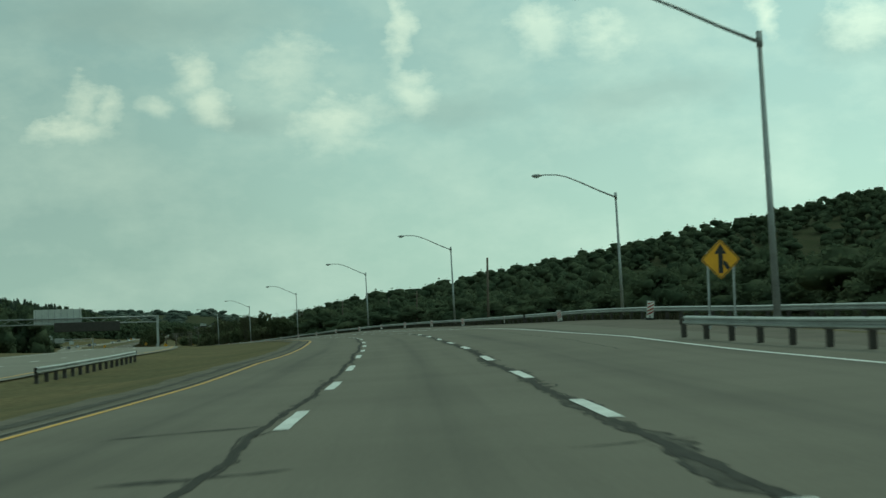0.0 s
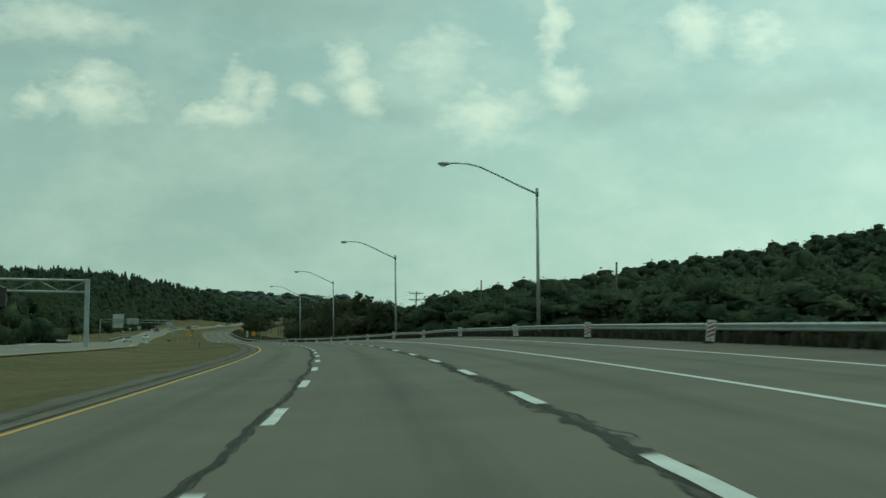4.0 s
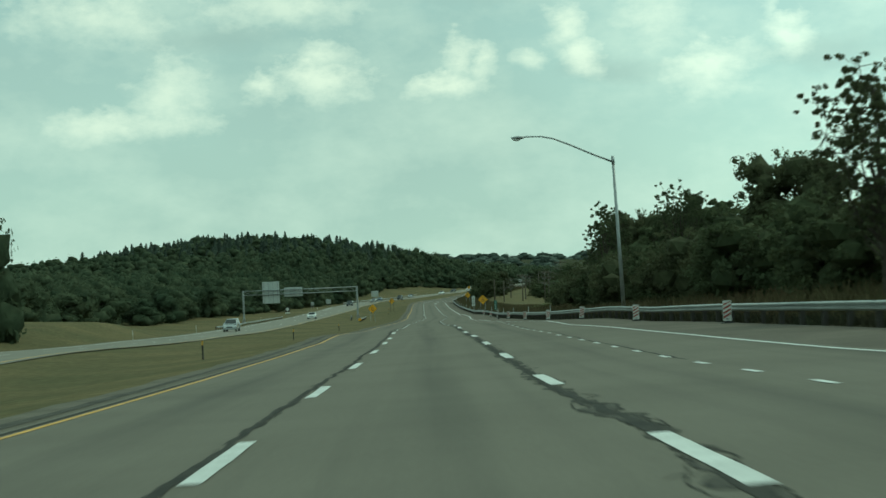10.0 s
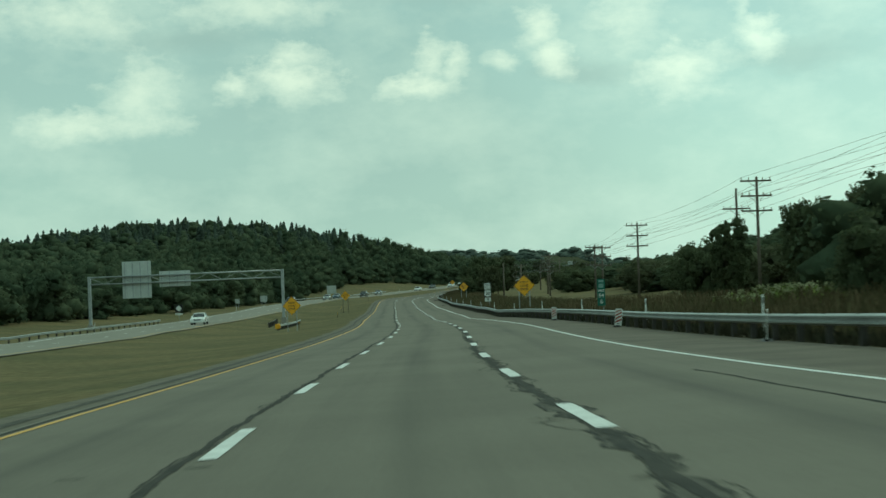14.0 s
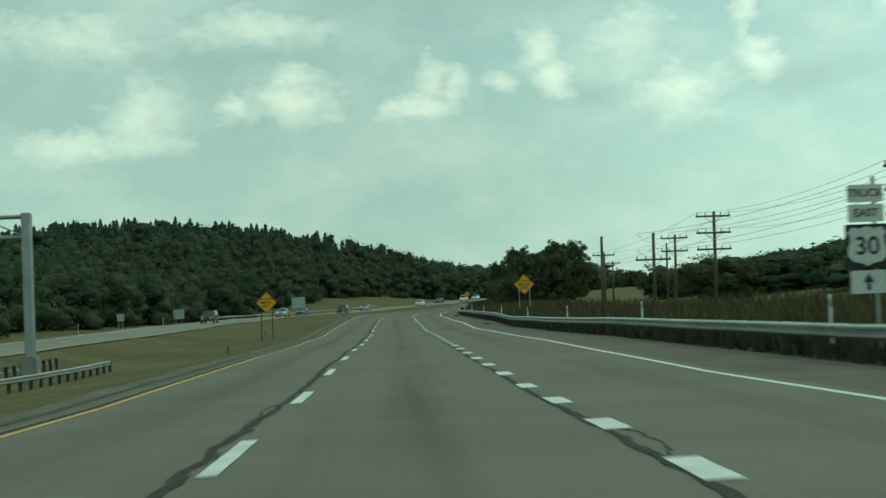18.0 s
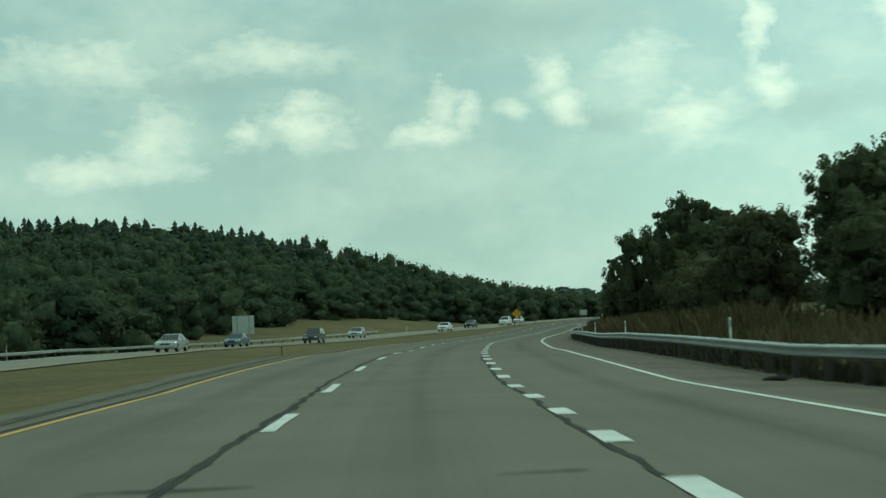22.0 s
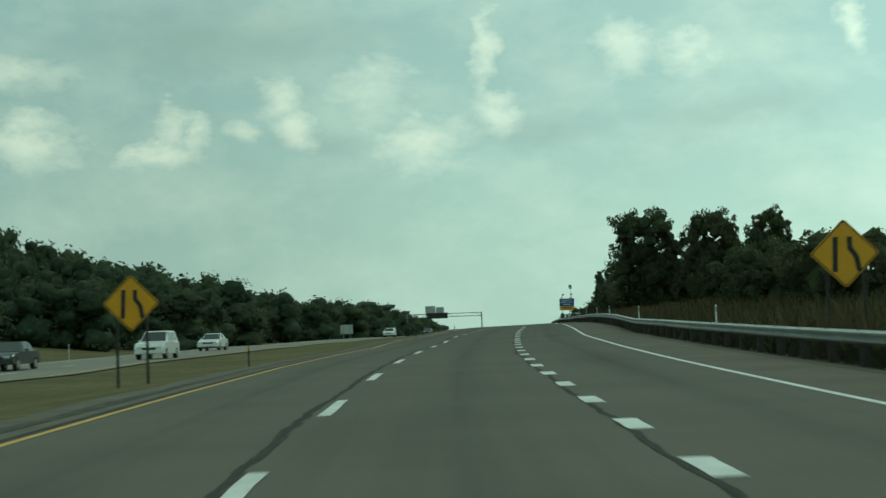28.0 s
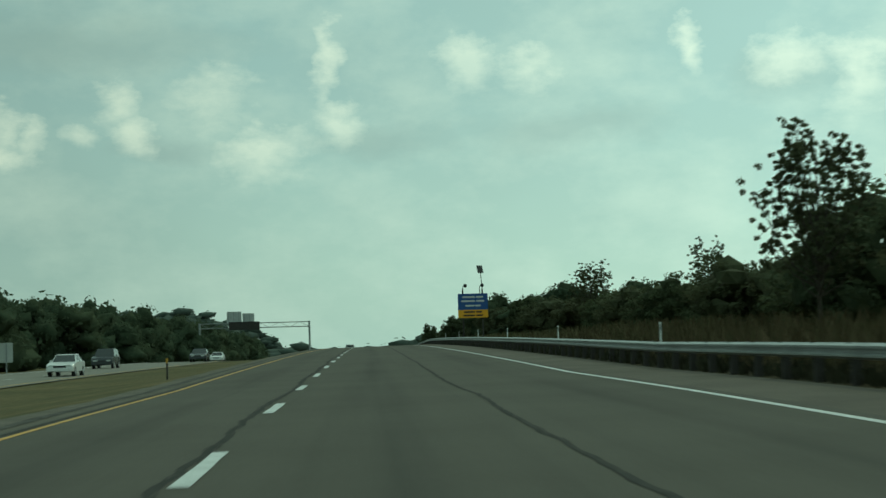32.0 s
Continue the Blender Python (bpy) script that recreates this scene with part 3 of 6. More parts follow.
# ---------------------------------------------------------------- carriageways
def deck(name, s0, s1, us, h, mat, fn=surf, step=2.5, label=""):
    """A strip of paving, with its own across and along metres as texture coordinates."""
    s = np.arange(s0, s1, step)
    cols = [u(s) if callable(u) else np.full(len(s), float(u)) for u in us]
    pts = np.stack([fn(s, c, h(s) if callable(h) else h) for c in cols], 1)
    me = grid_mesh(name, pts, mat)
    uv = np.stack([np.stack(cols, 1), np.repeat(s[:, None], len(cols), 1)], -1).reshape(-1, 2)
    idx = np.empty(len(me.loops), np.int32)
    me.loops.foreach_get("vertex_index", idx)
    me.uv_layers.new(name="lanes").data.foreach_set("uv", uv[idx].astype(np.float32).ravel())
    return tagged(new(name, me), label, "road", kind="structure")


road = deck("road", -140, 1900, [EDGE_L - 0.35, -3.25, -LANE, 0, LANE, 3.25, lambda s: edge_r(s) + 0.3], 0.0, M_ROAD, label="worn grey concrete carriageway with oil-darkened lanes")
deck("shoulder", -140, 1900, [lambda s: edge_r(s) + 0.3, lambda s: rail_u(s) - 0.12], -0.004, M_SHOULDER, label="grey asphalt shoulder along the guard rail")
deck("verge_soil", -140, 1900, [lambda s: rail_u(s) - 0.12, lambda s: rail_u(s) + 0.4, lambda s: rail_u(s) + 1.3], -0.02, M_SOIL_SHADE, label="weedy soil under the guard rail, shade painted into it")
deck("shoulder_median", -140, 1900, [lambda s: EDGE_L - 1.35 + 0.12 * np.sin(s * 0.9) * np.sin(s * 0.37), EDGE_L - 0.75, EDGE_L - 0.35], -0.01, M_GRAVEL, label="narrow grey asphalt shoulder beside the grass median")
opp_s = np.arange(-140, 1900, 4.0)
deck("road_oncoming", -140, 1900, [lambda s: opp_near(s), lambda s: opp_near(s) - 3.7, lambda s: opp_near(s) - 7.3, lambda s: opp_near(s) - OPP_W], opp_h, M_OPP, spot, 4.0, "pale grey concrete carriageway across the median")

deck("edge_line_yellow", -140, 1900, [EDGE_L - 0.055, EDGE_L + 0.055], 0.005, M_YELLOW, label="worn yellow line at the median side")
deck("shoulder_seam", -140, 1900, [lambda s: EDGE_L - 0.86 + 0.05 * np.sin(s * 1.7), lambda s: EDGE_L - 0.62 + 0.06 * np.sin(s * 2.3)], -0.004, M_PATCH, label="dark crumbled seam in the gravelly shoulder")
deck("edge_joint", -140, 1900, [EDGE_L - 0.24, EDGE_L - 0.13], 0.004, M_SEAL, label="dark open joint beside the yellow line")
deck("edge_line_white", 118, 1900, [lambda s: edge_r(s) - 0.062, lambda s: edge_r(s) + 0.062], 0.005, M_WHITE, label="solid white line at the shoulder")
gore_u = table([(-200, 8.8), (25, 6.9), (60, 6.5), (95, 5.75), (131, 5.05), (200, 4.7), (300, 4.53), (4000, 4.5)])
deck("gore_line", -140, 298.5, [lambda s: gore_u(s) - 0.07, lambda s: gore_u(s) + 0.07], 0.005, M_WHITE, label="solid white line beside the merging lane")
deck("oncoming_line_white", -140, 1900, [lambda s: opp_near(s) - OPP_W + 1.3, lambda s: opp_near(s) - OPP_W + 1.45], lambda s: opp_h(s) + 0.005, M_WHITE, spot, 4.0, "solid white line of the oncoming carriageway")
deck("oncoming_line_yellow", -140, 1900, [lambda s: opp_near(s) - 0.75, lambda s: opp_near(s) - 0.6], lambda s: opp_h(s) + 0.005, M_YELLOW, spot, 4.0, "yellow line of the oncoming carriageway")

# Middle of each painted dash, counted along the road.
COUNTS = [-14, 0, 4, 7, 10, 21, 24, 28, 31, 34, 38, 41, 45, 48, 58, 62, 65, 68, 72, 75, 78, 82, 85, 89, 99, 103, 106, 110, 150]
MIDS = [-136.9, 18.5, 60, 93.5, 127.8, 251.9, 285.3, 328.8, 363.5, 395.8, 442.9, 475, 519.5, 551.8, 665.6, 709.4, 741, 772.7, 815.3, 849.5, 882.7, 924.3, 958.3, 1002.7, 1111.9, 1156.3, 1189.9, 1236.5, 1680.5]
dash_mid = lambda k: np.interp(k, COUNTS, MIDS)  # noqa: E731
rnd = random.Random(4)


def dash(parent, s, u, length, width=0.16, skew=0.0):
    """One painted dash with slightly worn ends."""
    n = 5
    ss = np.linspace(s - length / 2, s + length / 2, n)
    j = [rnd.uniform(-0.03, 0.03) for _ in range(2 * n)]
    pts = np.stack([surf(ss + np.array(j[:n]), u - width / 2 + np.array(j[n:]) * 0.3, 0.008), surf(ss, u + width / 2 + np.array(j[:n]) * 0.3, 0.008)], 1)
    ob = new("dash", grid_mesh("dash", pts, M_WHITE))
    ob.parent = parent


def dash_line(name, label):
    return tagged(new(name), label, "road marking", kind="structure")


line_left = dash_line("lane_line_left", "broken white lane line beside a sealed joint")
for k in range(-9, 128):
    dash(line_left, dash_mid(k), -LANE + 0.02, 3.7)
slip = table([(18, -0.8), (60, 2.1), (93, -0.8), (128, 0.3), (250, 4.6), (325, 4.4), (364, 1.2), (395, -2.3), (437, 0.8), (476, 1.1), (508, 0)])
line_right = dash_line("lane_line_right", "broken white lane line over a ragged sealed joint")
for k in range(-9, 58):
    dash(line_right, dash_mid(k) + slip(dash_mid(k)), LANE - 0.02, 3.7, 0.18)
line_short = dash_line("lane_line_short", "closely spaced short white dashes of an ending lane")
short_mid = table([(-2, 656.5), (0, 666.6), (2, 676.8), (9, 709.1), (14, 733.7), (21, 766.5), (29, 805), (37, 840.4), (45, 878.4), (53, 915.9), (61, 955.1), (69, 994.2), (93, 1106.9), (101, 1145.2), (109, 1185.2), (113, 1204)])
for k in range(-2, 114):
    dash(line_short, float(short_mid(k)), LANE + 0.03, 1.5, 0.25)
line_merge = dash_line("lane_line_merge", "thin short dashes beside the merging lane")
merge_u = table([(300, 4.53), (330, 4.5), (365, 4.28), (400, 4.18), (440, 4.0), (495, 4.2)])
for k in range(52):
    s = 302.3 + 3.78 * k
    dash(line_merge, s, float(merge_u(s)), 1.0, 0.1)
line_opp = dash_line("lane_line_oncoming", "broken white lane line of the oncoming carriageway")
for k in range(-6, 120):
    s = np.array([dash_mid(k) - 1.4, dash_mid(k) + 1.4])
    ob = new("dash", grid_mesh("dash", np.stack([spot(s, opp_near(s) - 4.5, opp_h(s) + 0.006), spot(s, opp_near(s) - 4.37, opp_h(s) + 0.006)], 1), M_WHITE))
    ob.parent = line_opp


def sealed_joint(name, u, s0, s1, wide, seed, label, crumble=None):
    """A wandering, ragged ribbon of old sealant, with thin side cracks and a crumbled bed where it is worst."""
    joint = tagged(new(name), label, "road repair", kind="structure")
    s = np.arange(s0, s1, 0.16)
    c = u + np.array([0.11 * noise.noise((x * 0.12, seed, 7)) + 0.06 * noise.noise((x * 0.9, seed, 9)) for x in s])
    fine = np.random.default_rng(int(seed * 10))
    rag = lambda k: 0.28 + 1.1 * np.array([abs(noise.noise((x * 0.4, seed, k))) + abs(noise.noise((x * 2.7, seed, k + 2))) for x in s]) + 0.45 * fine.random(len(s))  # noqa: E731
    w = wide(s)
    new("sealant", grid_mesh("sealant", np.stack([surf(s, c - w / 2 * rag(0), 0.0045), surf(s, c + w / 2 * rag(5), 0.0045)], 1), M_SEAL)).parent = joint
    if crumble:
        q = crumble(s)
        for side, k in ((-1, 11), (1, 16)):
            out = q * side * np.clip(np.array([0.5 + 0.9 * noise.noise((x * 0.35, seed, k)) + 0.9 * noise.noise((x * 1.9, seed, k + 1)) for x in s]), 0.02, 1.3)
            edge = np.stack([c, c + out], 1)
            edge.sort(1)
            new("crumbled_bed", grid_mesh("crumbled_bed", np.stack([surf(s, edge[:, 0], 0.002), surf(s, edge[:, 1], 0.002)], 1), M_PATCH)).parent = joint
            rim = c + out + 0.03 * side * fine.random(len(s))
            t = 0.008 + 0.02 * fine.random(len(s)) * np.clip(np.abs(out) * 6, 0, 1)
            new("side_crack", grid_mesh("side_crack", np.stack([surf(s, rim - t, 0.0035), surf(s, rim + t, 0.0035)], 1), M_SEAL)).parent = joint
    return joint


joint_left = sealed_joint("sealed_joint_left", -LANE - 0.16, -20, 1700, table([(-50, 0.075), (1300, 0.075), (1700, 0.07)]), 1.3, "dark ragged sealed joint between two lanes", table([(-50, 0.06), (1700, 0.04)]))
joint_right = sealed_joint("sealed_joint_right", LANE - 0.08, -20, 1700, table([(-50, 0.12), (560, 0.13), (660, 0.1), (740, 0.07), (1700, 0.06)]), 5.1, "wide crumbling sealed joint between two lanes", table([(-50, 0.17), (560, 0.17), (650, 0.09), (720, 0.03), (1700, 0.02)]))
sealed_joint("sealed_joint_ramp", 4.95, 40, 125, table([(0, 0.04), (2000, 0.04)]), 3.9, "thin wandering crack beside the merging ramp")
sealed_joint("sealed_joint_merge", 4.2, 410, 560, table([(0, 0.05), (2000, 0.05)]), 8.7, "thin black crack beside the merging lane")


def crack(s0, u0, s1, u1, w, seed, mat=None):
    """A ragged sealed crack across a lane, from s0, u0 to s1, u1."""
    n = max(8, int(abs(u1 - u0) / 0.05))
    f = np.linspace(0, 1, n)
    u = u0 + (u1 - u0) * f
    c = s0 + (s1 - s0) * f + np.array([0.22 * noise.noise((x * 0.8, seed, 1)) + 0.08 * noise.noise((x * 3, seed, 2)) for x in u])
    ww = w * np.array([0.15 + abs(1.3 * noise.noise((x * 1.1, seed, 4))) + abs(0.9 * noise.noise((x * 5, seed, 6))) for x in u]) * np.clip(np.minimum(f, 1 - f) * 6, 0.08, 1)
    me = grid_mesh("crack", np.stack([surf(c - ww, u, 0.0025), surf(c + ww, u, 0.0025)], 1)[:, ::-1], mat or M_SEAL)
    return tagged(new("crack", me), "dark hairline crack across the concrete", "crack", kind="structure")


CRACKS_RAMP = [(11.2, -2.53, 11.9, -1.2, 0.2), (16.6, -3.45, 17.7, -1.71, 0.1), (12.6, 0.83, 12.8, 1.92, 0.08), (58.3, -0.69, 58.8, -0.05, 0.08), (53.2, 0.99, 53.3, 1.43, 0.1), (52.2, -2.0, 52.1, -1.52, 0.1),
               (88.0, -2.09, 89.8, -1.51, 0.2), (90.4, 1.14, 90.5, 1.5, 0.08), (124.6, 1.13, 124.7, 1.7, 0.1), (244.2, -2.21, 244.4, -1.5, 0.12), (250.2, -2.09, 250.2, -1.6, 0.1), (239.1, 1.25, 239.2, 1.83, 0.1), (160, -2.3, 160, -1.3, 0.1), (197, -2.2, 197, -1.4, 0.1)]
CRACKS_MERGE = [(284.4, -3.86, 284.8, -1.23, 0.1), (278.9, -2.3, 279.3, -1.19, 0.14), (291.2, -0.56, 290.8, 0.37, 0.08), (285.7, 0.77, 286.6, 3.44, 0.11), (279.8, 0.72, 280.7, 3.61, 0.13), (279.6, -0.36, 279.6, 0.31, 0.07), (359.7, -2.2, 360.1, -1.48, 0.1), (437.3, -2.37, 437, -1.33, 0.08),
                (434.2, -1.57, 434.2, -1.29, 0.06), (471.2, -2.23, 471.2, -1.05, 0.1), (471.2, -0.78, 471.1, 0.61, 0.12), (519.9, 2.69, 519.8, 3.09, 0.06), (549.2, -2.72, 549.2, -2.47, 0.07), (549.4, -1.74, 549.3, -1.51, 0.06), (588, -2.4, 588, -1.2, 0.08), (612, -2.2, 612, 0.6, 0.08)]
CRACKS_MEADOW = [(661.1, -3.46, 661.5, -1.03, 0.12), (661.5, -1.21, 661.2, 1.33, 0.11), (657.8, 1.27, 658, 2.57, 0.11), (740, -2.45, 740.3, -1.8, 0.14), (735.1, -2.35, 735.1, -1.25, 0.09), (735.4, -0.63, 735.2, 0.4, 0.07), (767.8, -0.12, 767.9, 1.45, 0.14), (768.2, -1.82, 768, -1.1, 0.1),
                 (772.9, 1.07, 772.8, 1.28, 0.06), (805.9, -3.05, 805.7, -1.2, 0.14), (806, 1.23, 805.8, 1.59, 0.07), (803.8, 1.76, 803.7, 2.47, 0.07), (843.7, -1.92, 843.7, -1.73, 0.16), (841.6, -2.46, 841.6, -1.21, 0.09), (841.9, 0.49, 841.9, 1.18, 0.07)]
CRACKS_BEND = [(880.2, -3.41, 880.2, -2.86, 0.08), (880.2, -2.61, 880.6, -1.09, 0.09), (885.2, -3.8, 885.1, -3.1, 0.08), (919.8, -4.31, 919.5, -1.4, 0.1), (954, -3.28, 953.9, -1.44, 0.09), (995, -1.85, 995.2, -1.39, 0.18), (1030, -2.3, 1030, -1.3, 0.1), (1066, -2.5, 1066, -1.2, 0.09),
               (1108.1, -2.5, 1108, -1.32, 0.09), (1146.8, -2.35, 1146.9, -1.52, 0.09), (1147.3, 0.64, 1147.4, 0.93, 0.08)]
for row in CRACKS_RAMP + CRACKS_MERGE + CRACKS_MEADOW + CRACKS_BEND:
    crack(*row, row[0] * 0.37)


def frayed(parent, u, s0, s1, gap, reach, seed):
    """Thin cracks that leave a joint, wander beside it and come back, with short spurs across."""
    r = random.Random(seed)
    s = s0
    while s < s1:
        ln, out = r.uniform(1.2, 4.5), r.choice([-1, 1, 1]) * r.uniform(0.25, 1.0) * reach
        f = np.linspace(0, 1, 40)
        path = u + out * np.sin(math.pi * f ** r.uniform(0.6, 1.5)) + np.array([0.09 * noise.noise((s + x * ln * 1.3, seed, 3)) + 0.04 * noise.noise((s + x * ln * 5, seed, 5)) for x in f])
        t = r.uniform(0.010, 0.024) * (0.4 + np.abs(np.array([1.4 * noise.noise((s + x * ln * 2, seed, 8)) for x in f])))
        new("side_crack", grid_mesh("side_crack", np.stack([surf(s + f * ln, path - t, 0.0038), surf(s + f * ln, path + t, 0.0038)], 1), M_SEAL)).parent = parent
        for _ in range(r.randint(0, 2)):
            a, w = r.random() * ln + s, r.uniform(0.02, 0.06)
            g = np.linspace(0, 1, 10)
            uu = u + out * (0.3 + 1.1 * g)
            ss = a + 0.25 * np.array([noise.noise((x * 2.2, a, 4)) for x in g])
            ww = w * np.sin(math.pi * np.clip(g, 0.04, 0.96)) * (0.5 + g * 0)
            pts = np.stack([surf(ss - ww, uu, 0.0032), surf(ss + ww, uu, 0.0032)], 1)
            new("spur_crack", grid_mesh("spur_crack", pts if out < 0 else pts[:, ::-1], M_SEAL)).parent = parent
        s += r.uniform(0.5, 1.5) * gap


frayed(joint_right, LANE - 0.08, -5, 330, 3.6, 0.28, 5)
frayed(joint_right, LANE - 0.08, 330, 600, 2.6, 0.36, 6)
frayed(joint_right, LANE - 0.08, 600, 700, 9.0, 0.25, 7)
frayed(joint_left, -LANE - 0.16, -5, 520, 16.0, 0.25, 8)
frayed(joint_left, -LANE - 0.16, 520, 1230, 30.0, 0.2, 9)


# ---------------------------------------------------------------- street lamps
def street_lamp():
    lamp = thing("street_lamp", "tall galvanised lamp post with a long curved arm", "street lamp", "lamps along the highway")
    bm = bmesh.new()
    rod(bm, (0, 0, -0.9), (0, 0, 9.45), 0.135, 0.075, 12)
    part("pole", bm, M_STEEL, lamp, smooth=True)
    bm = bmesh.new()
    box(bm, -0.2, 0.2, -0.2, 0.2, -0.9, -0.2)
    rod(bm, (0, 0, -0.2), (0, 0, 0.05), 0.19, 0.15, 12)
    part("base", bm, M_STEEL, lamp)
    bm = bmesh.new()
    tube(bm, [(0, 0, 9.25), (-1.2, 0, 9.8), (-2.5, 0, 10.45), (-3.5, 0, 10.9), (-4.2, 0, 11.08), (-4.9, 0, 11.12), (-5.3, 0, 11.12)], [0.062, 0.058, 0.054, 0.05, 0.045, 0.042, 0.04])
    rod(bm, (0, 0, 9.1), (0, 0, 9.6), 0.1, 0.1, 10)
    part("arm", bm, M_STEEL, lamp, smooth=True)
    bm = bmesh.new()
    bmesh.ops.create_uvsphere(bm, u_segments=12, v_segments=8, radius=1, matrix=Matrix.LocRotScale((-5.65, 0, 11.1), None, (0.42, 0.17, 0.11)))
    head = part("lamp_head", bm, M_STEEL, lamp, smooth=True)
    bm = bmesh.new()
    bmesh.ops.create_uvsphere(bm, u_segments=10, v_segments=6, radius=1, matrix=Matrix.LocRotScale((-5.72, 0, 11.03), None, (0.27, 0.13, 0.12)))
    part("lens", bm, M_LENS, head, "clear glass lens", smooth=True)
    return lamp


def copies(first, places):
    first.matrix_world = places[0]
    return [first] + [copy_thing(first, m) for m in places[1:]]


# The posts lean a little towards their arms.
copies(street_lamp(), [stand(s, u, 0.25) @ pose(0, 0, 0, 0, -1.6) for s, u in [(51.5, 11.6), (117, 17.85), (187, 14.35), (251, 12.15), (333, 12.0), (408, 12.1), (482, 12.0)]])


# ---------------------------------------------------------------- guard rails
BEAM = [(0.0, 0.40), (-0.02, 0.42), (-0.085, 0.455), (-0.085, 0.50), (-0.03, 0.545), (-0.03, 0.585), (-0.085, 0.63), (-0.085, 0.675), (-0.02, 0.71), (0.0, 0.73), (0.012, 0.73), (-0.012, 0.70), (-0.07, 0.672), (-0.07, 0.632), (-0.015, 0.59), (-0.015, 0.54), (-0.07, 0.498), (-0.07, 0.458), (0.012, 0.40)]


def post_mesh():
    bm = bmesh.new()
    box(bm, 0.02, 0.16, -0.06, 0.06, -0.4, 0.6)
    box(bm, -0.02, 0.02, -0.06, 0.06, 0.36, 0.62)
    me = bpy.data.meshes.new("rail_post")
    bm.to_mesh(me)
    bm.free()
    me.materials.append(M_POST)
    return me


POST = post_mesh()


def guard_rail(s0, s1, u, fn, side=1, gap=2.5, label="galvanised steel guard rail on dark posts", ends=0.0):
    """A rail along the road from s0 to s1; side 1 faces left, -1 right."""
    rail = thing("guard_rail", label, "guard rail", "guard rails", Matrix.Translation(fn(np.array(s0), u(s0), 0.0).tolist()))
    inv = rail.matrix_world.inverted()
    s = np.arange(s0, s1 + 0.1, 2.5)
    us = u(s)
    drop = np.clip((ends - (s - s0)) / max(ends, 1e-6), 0, 1) * 0.35 if ends else 0 * s
    me = grid_mesh("beam", np.stack([fn(s, us + side * a, 0.62 - (0.73 - b) * 0.74 - drop) for a, b in BEAM], 1), M_RAIL, False)
    me.transform(inv)
    new("beam", me).parent = rail
    for p in np.arange(s0 + 0.6, s1, gap):
        ob = new("rail_post", POST)
        ob.parent = rail
        x, y, z = fn(np.array(p), u(p), 0.0)
        ob.matrix_local = inv @ pose(x, y, z, 0, 0, turn_at(p) + (0 if side == 1 else 180))
    return rail


for a, b in [(24, 120), (120, 230), (230, 400), (400, 560), (560, 720), (720, 880), (880, 1040), (1040, 1200)]:
    guard_rail(a, b, rail_u, surf)
guard_rail(1200, 1420, rail_u, surf, gap=2.0)
guard_rail(1420, 1700, rail_u, surf, gap=5.0)
guard_rail(-30, 46, table([(-30, 10.6), (29, 8.4), (46, 7.4)]), surf, label="galvanised guard rail ending at the merging ramp")
on_land = lambda s, u, h=0.0: ground_at(s, u) + np.array([0, 0, 1.0]) * np.asarray(h)[..., None]  # noqa: E731
opp_far = lambda s: opp_near(s) - OPP_W - 0.5  # noqa: E731
guard_rail(395, 440, opp_far, on_land, -1, 4.0, "guard rail on the far side of the oncoming lanes")
guard_rail(640, 770, opp_far, on_land, -1, 4.0, "guard rail on the far side of the oncoming lanes")
guard_rail(935, 1090, opp_far, on_land, -1, 4.0, "guard rail on the far side of the oncoming lanes")
guard_rail(722, 773, table([(722, -14.9), (773, -15.4)]), on_land, -1, 2.0, "short guard rail shielding a gantry foot in the median")
guard_rail(745, 776, table([(745, -17.9), (776, -19.0)]), on_land, 1, 2.0, "short guard rail behind a gantry foot in the median")
term = thing("rail_terminal", "yellow and orange end terminal of a median guard rail", "rail terminal", "", stand(720.5, -14.9, float(land(720.5, -14.9))))
bm = bmesh.new()
box(bm, -0.28, 0.28, -0.5, 0.5, 0.18, 0.72)
bmesh.ops.bevel(bm, geom=bm.edges[:], offset=0.06, segments=2, affect="EDGES")
part("nose", bm, M_SIGNY, term, "yellow-orange nose plate")
bm = bmesh.new()
box(bm, -0.07, 0.07, 0.1, 0.24, -0.3, 0.2)
part("post", bm, M_POST, term)
guard_rail(60, 92, table([(60, -13.5), (92, -14)]), on_land, -1, 2.0, "guard rail bending round the median")


# ---------------------------------------------------------------- flat sign shapes
def plate(bm, pts, y0, y1):
    """A flat plate from outline points x, z, with a thickness along y."""
    a = [bm.verts.new((x, y0, z)) for x, z in pts]
    b = [bm.verts.new((x, y1, z)) for x, z in pts]
    bm.faces.new(a)
    bm.faces.new(b[::-1])
    n = len(pts)
    for i in range(n):
        bm.faces.new((a[i], b[i], b[(i + 1) % n], a[(i + 1) % n]))
    bmesh.ops.recalc_face_normals(bm, faces=bm.faces)


def rounded(points, r, n=4):
    """An outline with rounded corners."""
    out = []
    for k, p in enumerate(points):
        p, a, b = Vector(p), Vector(points[k - 1]), Vector(points[(k + 1) % len(points)])
        p0, p1 = p + (a - p).normalized() * r, p + (b - p).normalized() * r
        for i in range(n + 1):
            w = i / n
            out.append(tuple((1 - w) ** 2 * p0 + 2 * w * (1 - w) * p + w * w * p1))
    return out


